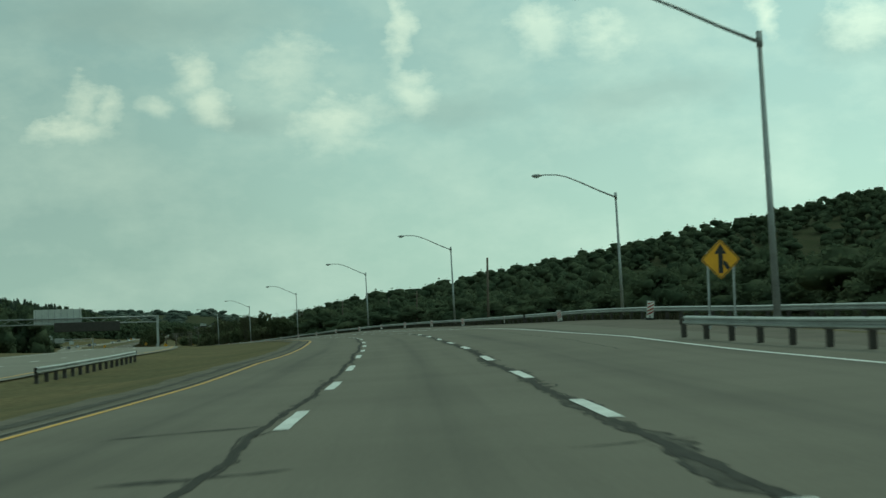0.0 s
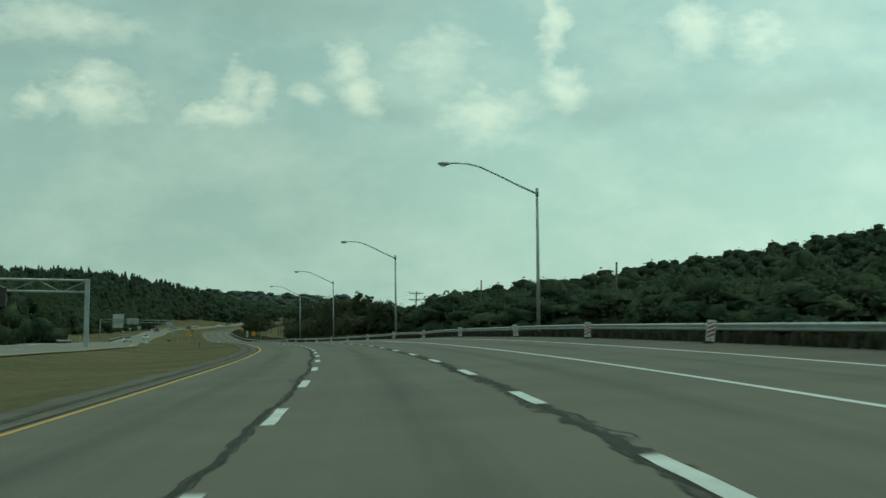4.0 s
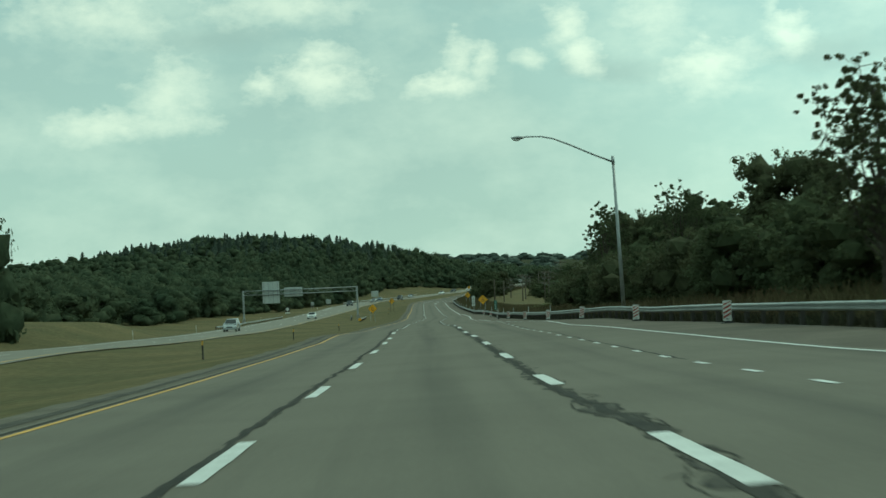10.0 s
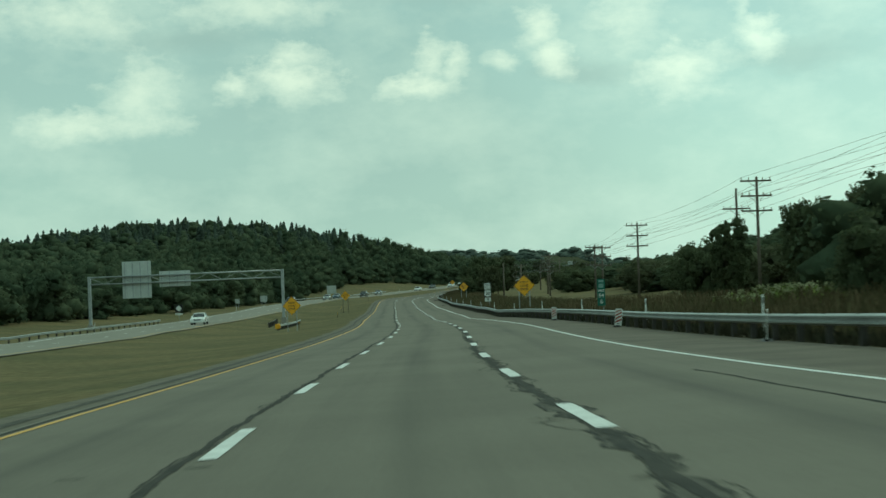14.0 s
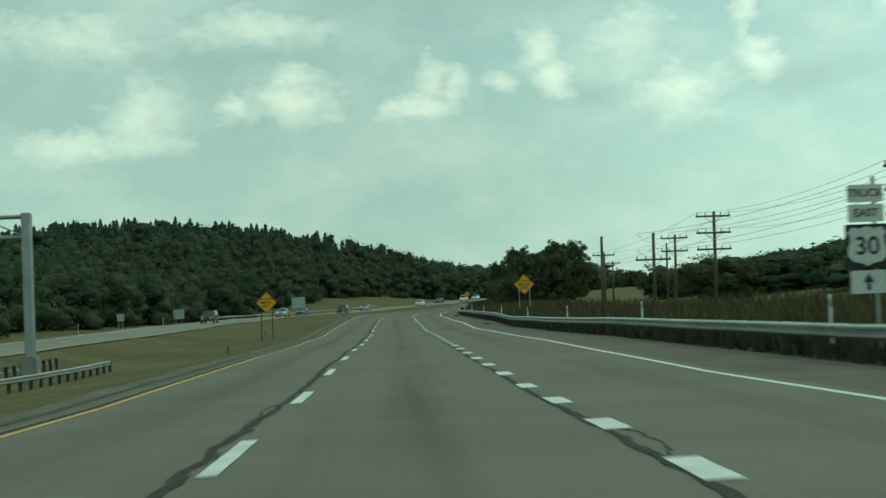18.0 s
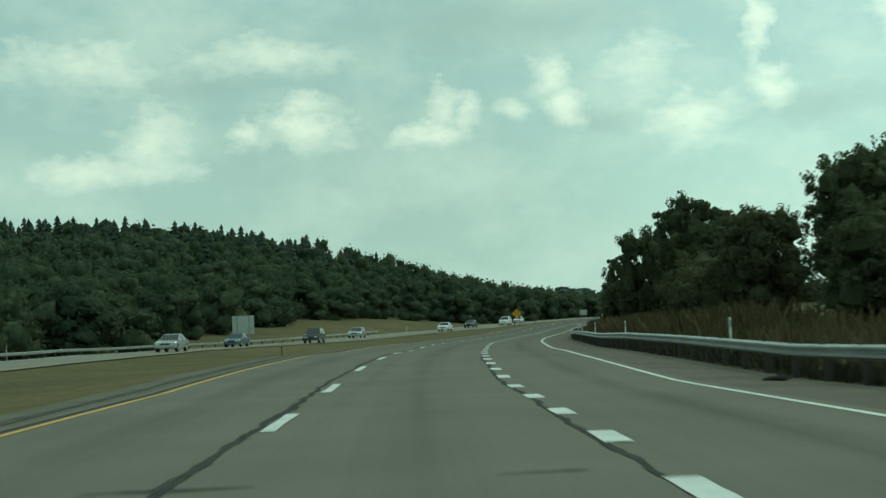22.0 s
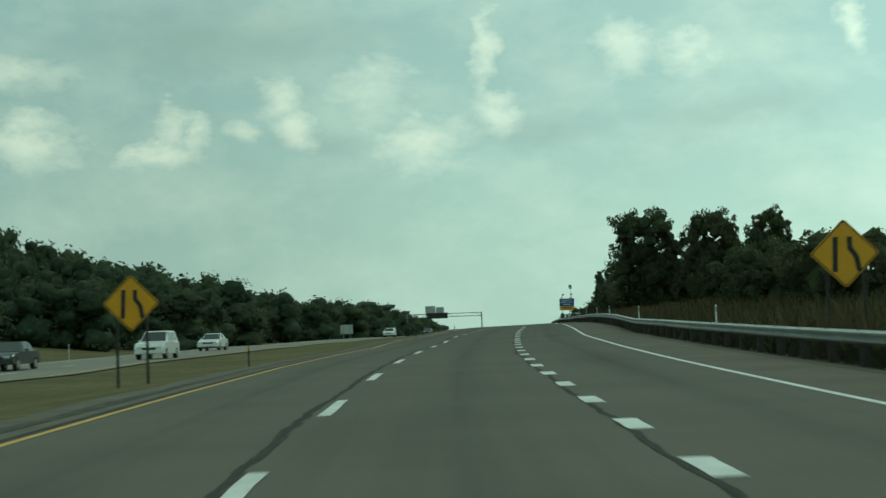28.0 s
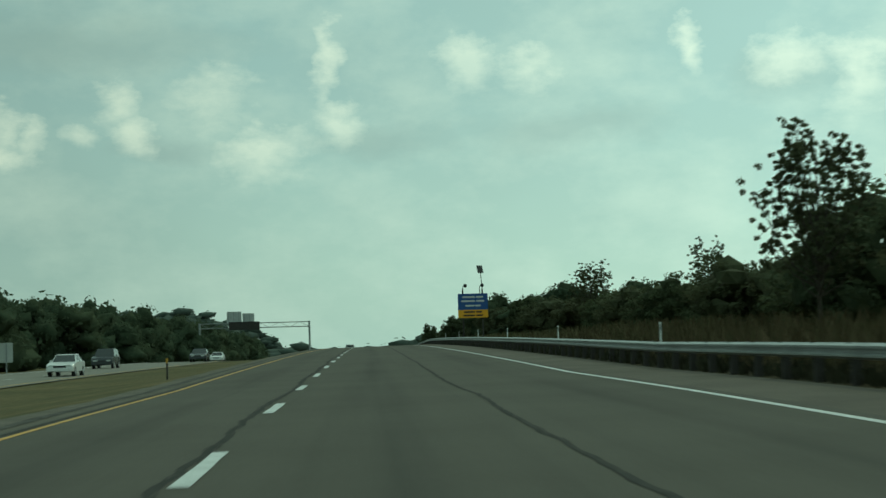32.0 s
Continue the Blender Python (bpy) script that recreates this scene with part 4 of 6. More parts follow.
def words(text, size, x, z, y, mat, parent, name="lettering", bold=0.004):
    cu = bpy.data.curves.new(name, "FONT")
    cu.body, cu.size, cu.align_x, cu.align_y, cu.extrude, cu.offset = text, size, "CENTER", "CENTER", 0.002, bold
    ob = new(name, cu)
    bpy.context.view_layer.update()
    me = bpy.data.meshes.new_from_object(ob.evaluated_get(bpy.context.evaluated_depsgraph_get()))
    bpy.data.objects.remove(ob)
    me.materials.clear()
    me.materials.append(mat)
    ob = new(name, me)
    ob.parent = parent
    ob.matrix_local = pose(x, y, z, 90)
    return ob


def diamond_sign(label, m, symbol, half=0.85, foot=2.6, posts=True, panel=None):
    """A yellow warning sign on two posts; its face looks back along the road."""
    sign = thing("warning_sign", label, "road sign", "yellow warning signs", m)
    c = foot + half
    bm = bmesh.new()
    plate(bm, rounded([(0, c + half), (half, c), (0, c - half), (-half, c)], 0.09), -0.006, 0.006)
    board = part("sign_board", bm, M_SIGNY, sign)
    bm = bmesh.new()
    o, i = [rounded([(0, c + k), (k, c), (0, c - k), (-k, c)], 0.07) for k in (half - 0.03, half - 0.065)]
    for k in range(len(o)):
        q = [(*o[k], -0.0085), (*o[(k + 1) % len(o)], -0.0085), (*i[(k + 1) % len(o)], -0.0085), (*i[k], -0.0085)]
        bm.faces.new([bm.verts.new((x, y, z)) for x, z, y in q])
    part("border", bm, M_BLACK, board, "black border line")
    if symbol == "merge":
        bm = bmesh.new()
        plate(bm, [(-0.075, c - 0.45), (0.075, c - 0.45), (0.075, c + 0.18), (0.2, c + 0.18), (0, c + 0.52), (-0.2, c + 0.18), (-0.075, c + 0.18)], -0.011, -0.0085)
        plate(bm, [(0.085, c - 0.02), (0.085, c - 0.16), (0.2, c - 0.34), (0.31, c - 0.28), (0.2, c - 0.1)], -0.011, -0.0085)
        part("symbol", bm, M_BLACK, board, "black merging arrow")
    elif symbol == "narrow":
        bm = bmesh.new()
        plate(bm, [(-0.3, c - 0.42), (-0.18, c - 0.42), (-0.14, c + 0.38), (-0.26, c + 0.38)], -0.011, -0.0085)
        plate(bm, [(0.38, c - 0.42), (0.26, c - 0.42), (0.2, c - 0.1), (0.06, c + 0.1), (0.06, c + 0.38), (0.18, c + 0.38), (0.18, c + 0.14), (0.32, c - 0.06)], -0.011, -0.0085)
        part("symbol", bm, M_BLACK, board, "black narrowing-lane symbol")
    else:
        for k, (line, size) in enumerate(symbol):
            words(line, size, 0, c + 0.26 - 0.27 * k, -0.0095, M_BLACK, board)
    for x in (-0.42, 0.42):
        bm = bmesh.new()
        box(bm, x - 0.035, x + 0.035, 0.008, 0.06, -0.6, c + 0.25)
        part("sign_post", bm, M_DARKPOST if m[1][3] > 700 and symbol != "merge" and m[0][3] < -155 else M_STEEL, sign)
    return sign


MERGE_LEFT = [("LANE ENDS", 0.2), ("MERGE", 0.3), ("LEFT", 0.3)]
diamond_sign("yellow diamond sign with a black merging arrow", stand(53, 10.15, -0.15), "merge", 0.66, 2.15)
diamond_sign("yellow diamond sign of a narrowing lane on the verge", on_ground(666, 8.4), [("RIGHT", 0.22), ("LANE", 0.26), ("ENDS", 0.26)], 0.85, 1.6)
diamond_sign("yellow diamond sign standing in the grass median", on_ground(687, -11.2), [("RIGHT", 0.22), ("LANE", 0.26), ("ENDS", 0.26)], 0.85, 1.5)
diamond_sign("yellow diamond sign with a lane-ending message in black", on_ground(813, 10.1), MERGE_LEFT, 0.8, 1.6)
diamond_sign("yellow diamond sign with black lettering on dark posts", on_ground(809, -9.8), MERGE_LEFT, 0.8, 2.05)
diamond_sign("yellow diamond sign with a narrowing-lane symbol", on_ground(1095, 8.9), "narrow", 0.8, 1.3)
diamond_sign("yellow narrowing-lane sign in the dry median", on_ground(1103, -9.2), "narrow", 0.8, 1.5)


def route_sign(m):
    sign = thing("route_sign", "stacked white route signs lettered TRUCK EAST 30", "road sign", "", m)
    for x in (0.16,):
        bm = bmesh.new()
        box(bm, x - 0.03, x + 0.03, 0.01, 0.06, -0.6, 3.45)
        part("sign_post", bm, M_STEEL, sign)
    for z0, z1, w, text, size in [(2.98, 3.3, 0.33, "TRUCK", 0.2), (2.62, 2.94, 0.33, "EAST", 0.2)]:
        bm = bmesh.new()
        plate(bm, rounded([(-w, z0), (w, z0), (w, z1), (-w, z1)], 0.04), -0.005, 0.005)
        board = part("sign_board", bm, M_SIGNW, sign)
        words(text, size, 0, (z0 + z1) / 2, -0.0065, M_BLACK, board)
    bm = bmesh.new()
    plate(bm, rounded([(-0.4, 1.78), (0.4, 1.78), (0.4, 2.58), (-0.4, 2.58)], 0.04), -0.005, 0.005)
    back = part("shield_board", bm, M_BLACK, sign, "black square route board")
    bm = bmesh.new()
    half = [(0, 1.82), (0.10, 1.87), (0.26, 1.9), (0.355, 2.0), (0.36, 2.13), (0.31, 2.27), (0.31, 2.36), (0.36, 2.42), (0.27, 2.53), (0.14, 2.5), (0, 2.54)]
    plate(bm, half + [(-x, z) for x, z in half[-2:0:-1]], -0.009, -0.0055)
    shield = part("shield", bm, M_SIGNW, back, "white shield")
    words("30", 0.46, 0, 2.17, -0.0105, M_BLACK, back, bold=0.008)
    bm = bmesh.new()
    plate(bm, rounded([(-0.33, 1.32), (0.33, 1.32), (0.33, 1.74), (-0.33, 1.74)], 0.04), -0.005, 0.005)
    board = part("sign_board", bm, M_SIGNW, sign)
    bm = bmesh.new()
    plate(bm, [(-0.035, 1.38), (0.035, 1.38), (0.035, 1.53), (0.11, 1.51), (0, 1.69), (-0.11, 1.51), (-0.035, 1.53)], -0.009, -0.0055)
    part("arrow", bm, M_BLACK, board, "black arrow pointing up")
    return sign


route_sign(on_ground(714.2, 8.4, 0, 0.25))


def mile_sign(m):
    """A narrow green plate on one post, lettered down its face."""
    sign = thing("mile_sign", "narrow green mile sign lettered MILE 54 0", "road sign", "", m)
    bm = bmesh.new()
    box(bm, 0.08, 0.13, 0.01, 0.05, -0.6, 2.15)
    part("sign_post", bm, M_STEEL, sign)
    bm = bmesh.new()
    plate(bm, rounded([(-0.2, 0.85), (0.2, 0.85), (0.2, 2.2), (-0.2, 2.2)], 0.03), -0.005, 0.005)
    board = part("sign_board", bm, M_MILE, sign)
    for z, wide, tall in [(2.09, 0.13, 0.055), (1.86, 0.12, 0.1)]:
        bm = bmesh.new()
        box(bm, -wide, wide, -0.008, -0.0055, z - tall, z + tall)
        part("lettering_bar", bm, M_MILEBAR, board, "pale worn bar of lettering")
    for text, size, z in [("MILE", 0.15, 1.61), ("54", 0.27, 1.36), ("0", 0.27, 1.05)]:
        words(text, size, 0, z, -0.0065, M_SIGNW, board)
    return sign


mile_sign(on_ground(618.5, 8.75, 0, 0.05))


# ---------------------------------------------------------------- barricade panels, delineators
def barricade():
    b = thing("barricade_panel", "white vertical panel with red stripes on black base", "traffic panel", "striped panels along the rail")
    bm = bmesh.new()
    box(bm, -0.3, 0.3, -0.2, 0.2, 0, 0.07)
    box(bm, -0.12, 0.12, -0.08, 0.08, 0.07, 0.14)
    bmesh.ops.bevel(bm, geom=bm.edges[:], offset=0.012, segments=1, affect="EDGES")
    part("base", bm, M_BLACK, b, "black rubber base")
    bm = bmesh.new()
    plate(bm, rounded([(-0.21, 0.12), (0.21, 0.12), (0.21, 1.12), (-0.21, 1.12)], 0.03), -0.02, 0.02)
    panel = part("panel", bm, M_SIGNW, b)
    for k in range(4):
        z = 0.25 + 0.205 * k
        bm = bmesh.new()
        lo = [(-0.185, z), (0.185, z + 0.2), (0.185, z + 0.305), (-0.185, z + 0.105)]
        plate(bm, [(x, min(zz, 1.08)) for x, zz in lo], -0.024, -0.0205)
        part("stripe", bm, M_ORANGE, panel, "red diagonal stripe")
    bm = bmesh.new()
    box(bm, -0.06, 0.06, -0.024, -0.0205, 0.2, 0.25)
    part("slot", bm, M_BLACK, panel, "dark carrying slot")
    return b


rnd = random.Random(11)
places = []
for s in [79, 103, 128, 155, 180, 204, 227, 251, 279, 301, 323, 347, 369, 390, 414, 437, 458, 481, 504, 527, 551, 575, 603, 630]:
    u = rail_u(s) - 0.42
    x, y, z = surf(s - 0.8, u, -0.02)
    places.append(pose(x, y, z, rnd.uniform(-3, 3), rnd.choice([0, 0, 0, -9, 6, -2]), turn_at(s) + (78 if s in (128, 575) else rnd.uniform(-14, 10))) @ Matrix.Scale(0.82, 4))
copies(barricade(), places)


def tyre_scrap(s, u, turn, length):
    x, y, z = surf(s, u, 0.0)
    t = thing("tyre_scrap", "curled black strip of tyre tread on the shoulder", "debris", "scraps on the shoulder", pose(x, y, z, 0, 0, turn))
    bm = bmesh.new()
    tube(bm, [(-length / 2, 0, 0.03), (-length / 5, 0.05, 0.05), (length / 5, -0.03, 0.03), (length / 2, 0.04, 0.06)], [0.02, 0.045, 0.04, 0.015], 6)
    part("tread", bm, M_TYRE, t)


for row in [(858.5, 6.2, 20, 0.55), (859.6, 6.5, -35, 0.3), (793, 5.9, 10, 0.4), (551.5, 7.6, 30, 0.25)]:
    tyre_scrap(*row)


def delineator():
    d = thing("delineator_post", "thin white plastic delineator post behind the rail", "delineator", "delineator posts")
    bm = bmesh.new()
    tube(bm, [(0.02, 0, -0.3), (0.0, 0, 0.5), (0, 0, 1.15)], [0.028, 0.028, 0.026], 8)
    post = part("post", bm, M_SIGNW, d, smooth=True)
    bm = bmesh.new()
    box(bm, -0.024, 0.024, -0.034, -0.028, 0.92, 1.08)
    part("reflector", bm, M_STEEL, post)
    return d


places = [on_ground(s, rail_u(s) + 0.55, 0, 0.0) for s in [512, 535, 557, 579, 601, 624, 646, 669, 692, 714, 736, 758, 779, 801, 824, 846, 870, 897, 919, 942, 966, 989, 1013, 1036, 1060, 1083, 1106, 1135, 1165, 1187, 1210, 1231, 1253, 1276, 1300, 1324, 1348, 1372]]
places += [on_ground(s, opp_far(s) + 0.1, 0, 0.0) for s in [430, 470, 560, 610, 660, 720, 850, 900, 945, 1000, 1055, 1110, 1170, 1230]]
copies(delineator(), places)


def stub():
    d = thing("marker_stub", "short dark marker post in the mown median", "marker post", "median marker posts")
    bm = bmesh.new()
    box(bm, -0.03, 0.03, -0.05, 0.05, -0.3, 0.8)
    part("post", bm, M_DARKPOST, d)
    bm = bmesh.new()
    box(bm, -0.035, 0.035, -0.055, -0.05, 0.6, 0.78)
    part("reflector", bm, M_YELLOW, d)
    return d


copies(stub(), [on_ground(s, u) for s, u in [(450, -9.2), (500, -9.4), (574, -10.3), (703, -11.5), (785, -10.4), (822, -11), (935, -12), (1120, -8.6), (1272, -7.6), (330, -9.5)]])


# ---------------------------------------------------------------- sign gantries
def gantry(label, m, x0, x1, top, feet, panels, box_sign=None, footing=True):
    """A two-chord sign bridge across x0 to x1, with the backs of its panels; it spans along local x."""
    g = thing("sign_gantry", label, "sign gantry", "", m)
    for x in (x0, x1):
        bm = bmesh.new()
        for dy in (-0.16, 0.16):
            box(bm, x - 0.19, x + 0.19, dy - 0.15, dy + 0.15, feet, top + 0.15)
        bmesh.ops.bevel(bm, geom=bm.edges[:], offset=0.02, segments=1, affect="EDGES")
        part("column", bm, M_STEEL, g)
        if footing:
            bm = bmesh.new()
            box(bm, x - 0.35, x + 0.35, -0.5, 0.5, feet - 0.9, feet + 0.9)
            bmesh.ops.bevel(bm, geom=bm.edges[:], offset=0.05, segments=2, affect="EDGES")
            part("footing", bm, M_CONC, g, "weathered concrete footing")
    for z in (top, top - 0.95):
        bm = bmesh.new()
        rod(bm, (x0, -0.2, z), (x1, -0.2, z), 0.1, 0.1, 10)
        rod(bm, (x0, 0.2, z), (x1, 0.2, z), 0.1, 0.1, 10)
        part("chord", bm, M_STEEL, g, smooth=True)
    n = int((x1 - x0) / 1.9)
    for k in range(n):
        a, b = x0 + (x1 - x0) * k / n, x0 + (x1 - x0) * (k + 1) / n
        bm = bmesh.new()
        rod(bm, (a, -0.2, top - (0.95 if k % 2 else 0)), (b, -0.2, top - (0 if k % 2 else 0.95)), 0.035, 0.035, 6)
        part("brace", bm, M_STEEL, g)
    for a, b, lo, hi in panels:
        bm = bmesh.new()
        box(bm, a, b, 0.42, 0.47, lo, hi)
        board = part("sign_panel", bm, M_BACK, g, "bare aluminium back of a large sign")
        k = a + 0.35
        while k < b - 0.2:
            bm = bmesh.new()
            box(bm, k - 0.05, k + 0.05, 0.3, 0.42, lo, hi)
            part("stiffener", bm, M_STEEL, board)
            k += 1.05
    if box_sign:
        a, b, lo, hi = box_sign
        bm = bmesh.new()
        box(bm, a, b, -0.9, 0.1, lo, hi)
        bmesh.ops.bevel(bm, geom=bm.edges[:], offset=0.05, segments=1, affect="EDGES")
        part("message_cabinet", bm, M_DARKPOST, g, "dark message cabinet")
    return g


gantry("steel sign gantry over the oncoming lanes, panels from behind", stand(760, 0), -43.0, -16.9, 6.3, -1.0, [(-38.6, -34.7, 3.3, 8.3), (-33.6, -29.4, 4.7, 6.8)])
gantry("steel sign gantry with a dark message cabinet", stand(1547, 0, 4.5), -34.5, -12.2, 2.6, -6.0, [(-29.0, -26.0, 2.0, 5.0), (-25.8, -23.4, 2.0, 4.6)], (-28.5, -22.3, 1.2, 2.9), False)
gantry("steel sign gantry with a wide blank panel", stand(290, 0, 0.0), -47.0, -18.6, 4.9, -1.6, [(-39.4, -31.4, 3.8, 6.5)], (-36, -25, 2.6, 4.2), False)


def back_sign(m, w, lo, hi, label):
    s = thing("road_sign", label, "road sign", "signs seen from behind", m)
    bm = bmesh.new()
    plate(bm, rounded([(-w / 2, lo), (w / 2, lo), (w / 2, hi), (-w / 2, hi)], 0.08), -0.01, 0.01)
    part("sign_board", bm, M_BACK, s)
    for x in (-w * 0.27, w * 0.27):
        bm = bmesh.new()
        box(bm, x - 0.05, x + 0.05, -0.08, -0.012, -0.6, hi - 0.05)
        part("sign_post", bm, M_STEEL, s)
    return s


back_sign(on_ground(1038, -37.3), 2.9, 1.5, 3.9, "grey back of a road sign on two posts")
back_sign(on_ground(941, -38.6), 1.7, 0.9, 2.4, "grey back of a road sign on two posts")
back_sign(on_ground(905, -39), 1.0, 1.2, 2.2, "small grey back of a sign on posts")
back_sign(on_ground(1345, -30), 2.2, 1.0, 2.6, "grey back of a sign beside the oncoming lanes")


def route_back(m):
    s = thing("black_marker_sign", "black square sign with a white diamond", "road sign", "", m)
    bm = bmesh.new()
    box(bm, -0.04, 0.04, 0.01, 0.06, -0.5, 2.3)
    part("sign_post", bm, M_STEEL, s)
    bm = bmesh.new()
    plate(bm, rounded([(-0.6, 1.3), (0.6, 1.3), (0.6, 2.5), (-0.6, 2.5)], 0.05), -0.006, 0.006)
    board = part("sign_board", bm, M_BLACK, s)
    bm = bmesh.new()
    plate(bm, [(0, 2.42), (0.5, 1.92), (0, 1.42), (-0.5, 1.92)], -0.011, -0.0065)
    part("diamond", bm, M_SIGNW, board, "white diamond")
    bm = bmesh.new()
    plate(bm, rounded([(-0.6, 0.85), (0.6, 0.85), (0.6, 1.15), (-0.6, 1.15)], 0.04), -0.006, 0.006)
    part("lower_board", bm, M_SIGNW, s, "white plate below")
    return s


route_back(on_ground(800, -36.2))


# ---------------------------------------------------------------- roadside information board
def info_board(m):
    s = thing("information_board", "blue and yellow information board with a solar panel", "road sign", "", m)
    for x in (-0.85, 0.85):
        bm = bmesh.new()
        box(bm, x - 0.06, x + 0.06, 0.03, 0.15, -1.2, 3.55)
        part("sign_post", bm, M_DARKPOST, s)
    bm = bmesh.new()
    box(bm, -1.3, 1.3, -0.03, 0.03, 1.75, 3.15)
    part("blue_board", bm, M_BLUE, s, "dark blue upper board")
    bm = bmesh.new()
    box(bm, -1.3, 1.3, -0.03, 0.03, 1.05, 1.745)
    yellow = part("yellow_board", bm, M_SIGNY, s, "yellow lower board")
    for z, w, mat in [(2.85, 0.9, M_SIGNW), (2.5, 1.0, M_SIGNW), (2.1, 0.65, M_SIGNW), (1.55, 0.8, M_BLACK), (1.25, 0.85, M_BLACK)]:
        bm = bmesh.new()
        box(bm, -w, w * 0.2, -0.036, -0.031, z - 0.07, z + 0.07)
        box(bm, w * 0.32, w, -0.036, -0.031, z - 0.07, z + 0.07)
        part("text_bar", bm, mat, s, "unreadable line of writing")
    for x in (-0.85, 0.62):
        bm = bmesh.new()
        tube(bm, [(x, 0.05, 3.1), (x, 0.05, 3.75), (x + 0.22, 0.0, 3.85)], 0.035, 8)
        arm = part("beacon_arm", bm, M_DARKPOST, s)
        bm = bmesh.new()
        bmesh.ops.create_uvsphere(bm, u_segments=10, v_segments=8, radius=1, matrix=Matrix.LocRotScale((x + 0.22, -0.05, 3.85), None, (0.17, 0.2, 0.17)))
        part("beacon", bm, M_BLACK, arm, "dark round beacon", smooth=True)
    bm = bmesh.new()
    rod(bm, (0.85, 0.08, 3.5), (0.72, 0.08, 5.3), 0.035, 0.035, 8)
    part("mast", bm, M_DARKPOST, s)
    bm = bmesh.new()
    box(bm, -0.25, 0.25, -0.03, 0.03, -0.4, 0.4, Matrix.Translation((0.7, 0.0, 5.25)) @ Euler((radians(-35), 0, radians(12))).to_matrix().to_4x4())
    part("solar_panel", bm, M_BLACK, s, "black tilted solar panel")
    return s


info_board(stand(1353, 9.0, 1.35))


# ---------------------------------------------------------------- power lines
def power_pole(height, arms, mat, m, lean=0.0, wide=1.5):
    p = thing("power_pole", "weathered wooden power pole with crossarms" if arms else "plain weathered wooden power pole", "power pole", "power poles", m)
    bm = bmesh.new()
    rod(bm, (0, 0, -1.2), (lean, 0, height), 0.17, 0.11, 10)
    part("pole", bm, mat, p, smooth=True)
    for k in range(arms):
        z = height - (2.0 if arms == 1 else 0.35) - 1.25 * k
        bm = bmesh.new()
        box(bm, -wide, wide, -0.19, -0.07, z - 0.07, z + 0.07)
        arm = part("crossarm", bm, mat, p)
        for sx in (-1, 1):
            bm = bmesh.new()
            rod(bm, (sx * wide * 0.5, -0.13, z - 0.05), (0, -0.13, z - 0.55), 0.025, 0.025, 6)
            part("brace", bm, M_STEEL, arm)
        for x in (-wide * 0.93, -wide * 0.45, wide * 0.45, wide * 0.93):
            bm = bmesh.new()
            rod(bm, (x, -0.13, z + 0.07), (x, -0.13, z + 0.3), 0.05, 0.035, 8)
            part("insulator", bm, M_CONC, arm, "grey insulator")
    return p


POLES = [(459, 31.9, 9.4, 2), (640, 37.3, 12.5, 1), (672, 28.6, 10.3, 3), (735, 28.0, 9.2, 3), (696, 32.0, 10.7, 1), (770, 27.0, 7.6, 3), (768, 27.8, 7.4, 3), (808, 24.2, 7.0, 3), (806, 19.2, 5.5, 1), (823, 17.5, 6.0, 0), (880, 24.3, 6.1, 3), (890, 33, 7.2, 0), (842, 27, 6.6, 2), (950, 30, 6.5, 2)]
pole_tops = []
for s, u, h, arms in POLES:
    m = on_ground(s, u, 8)
    p = power_pole(h, arms, M_WOOD, m, 0.12, 1.35)
    pole_tops.append((m, h))
power_pole(7.9, 0, M_WOOD, on_ground(180, 17), 0.1)
for s, u, h in [(431, 39.2, 10.6), (440, 44.6, 6.8), (330, 36, 9), (470, 60, 12)]:
    power_pole(h, 0, M_WOOD, on_ground(s, u), 0.15)


def wire(a, b, sag=0.7):
    a, b = Vector(a), Vector(b)
    bm = bmesh.new()
    tube(bm, [a.lerp(b, k / 10) - Vector((0, 0, sag * 4 * (k / 10) * (1 - k / 10))) for k in range(11)], 0.012, 4)
    ob = part("power_cable", bm, M_BLACK)
    return tagged(ob, "thin dark overhead cable strung between poles", "cable", "overhead cables")


for i, j in [(0, 2), (2, 3), (3, 5), (5, 7), (7, 10), (1, 6), (8, 12), (10, 13), (6, 8)]:
    (ma, ha), (mb, hb) = pole_tops[i], pole_tops[j]
    for x, dz in [(-1.25, -0.05), (1.25, -0.05), (-1.25, -1.3), (1.25, -1.3)]:
        wire(ma @ Vector((x, -0.13, ha + dz)), mb @ Vector((x, -0.13, hb + dz)), 0.6)


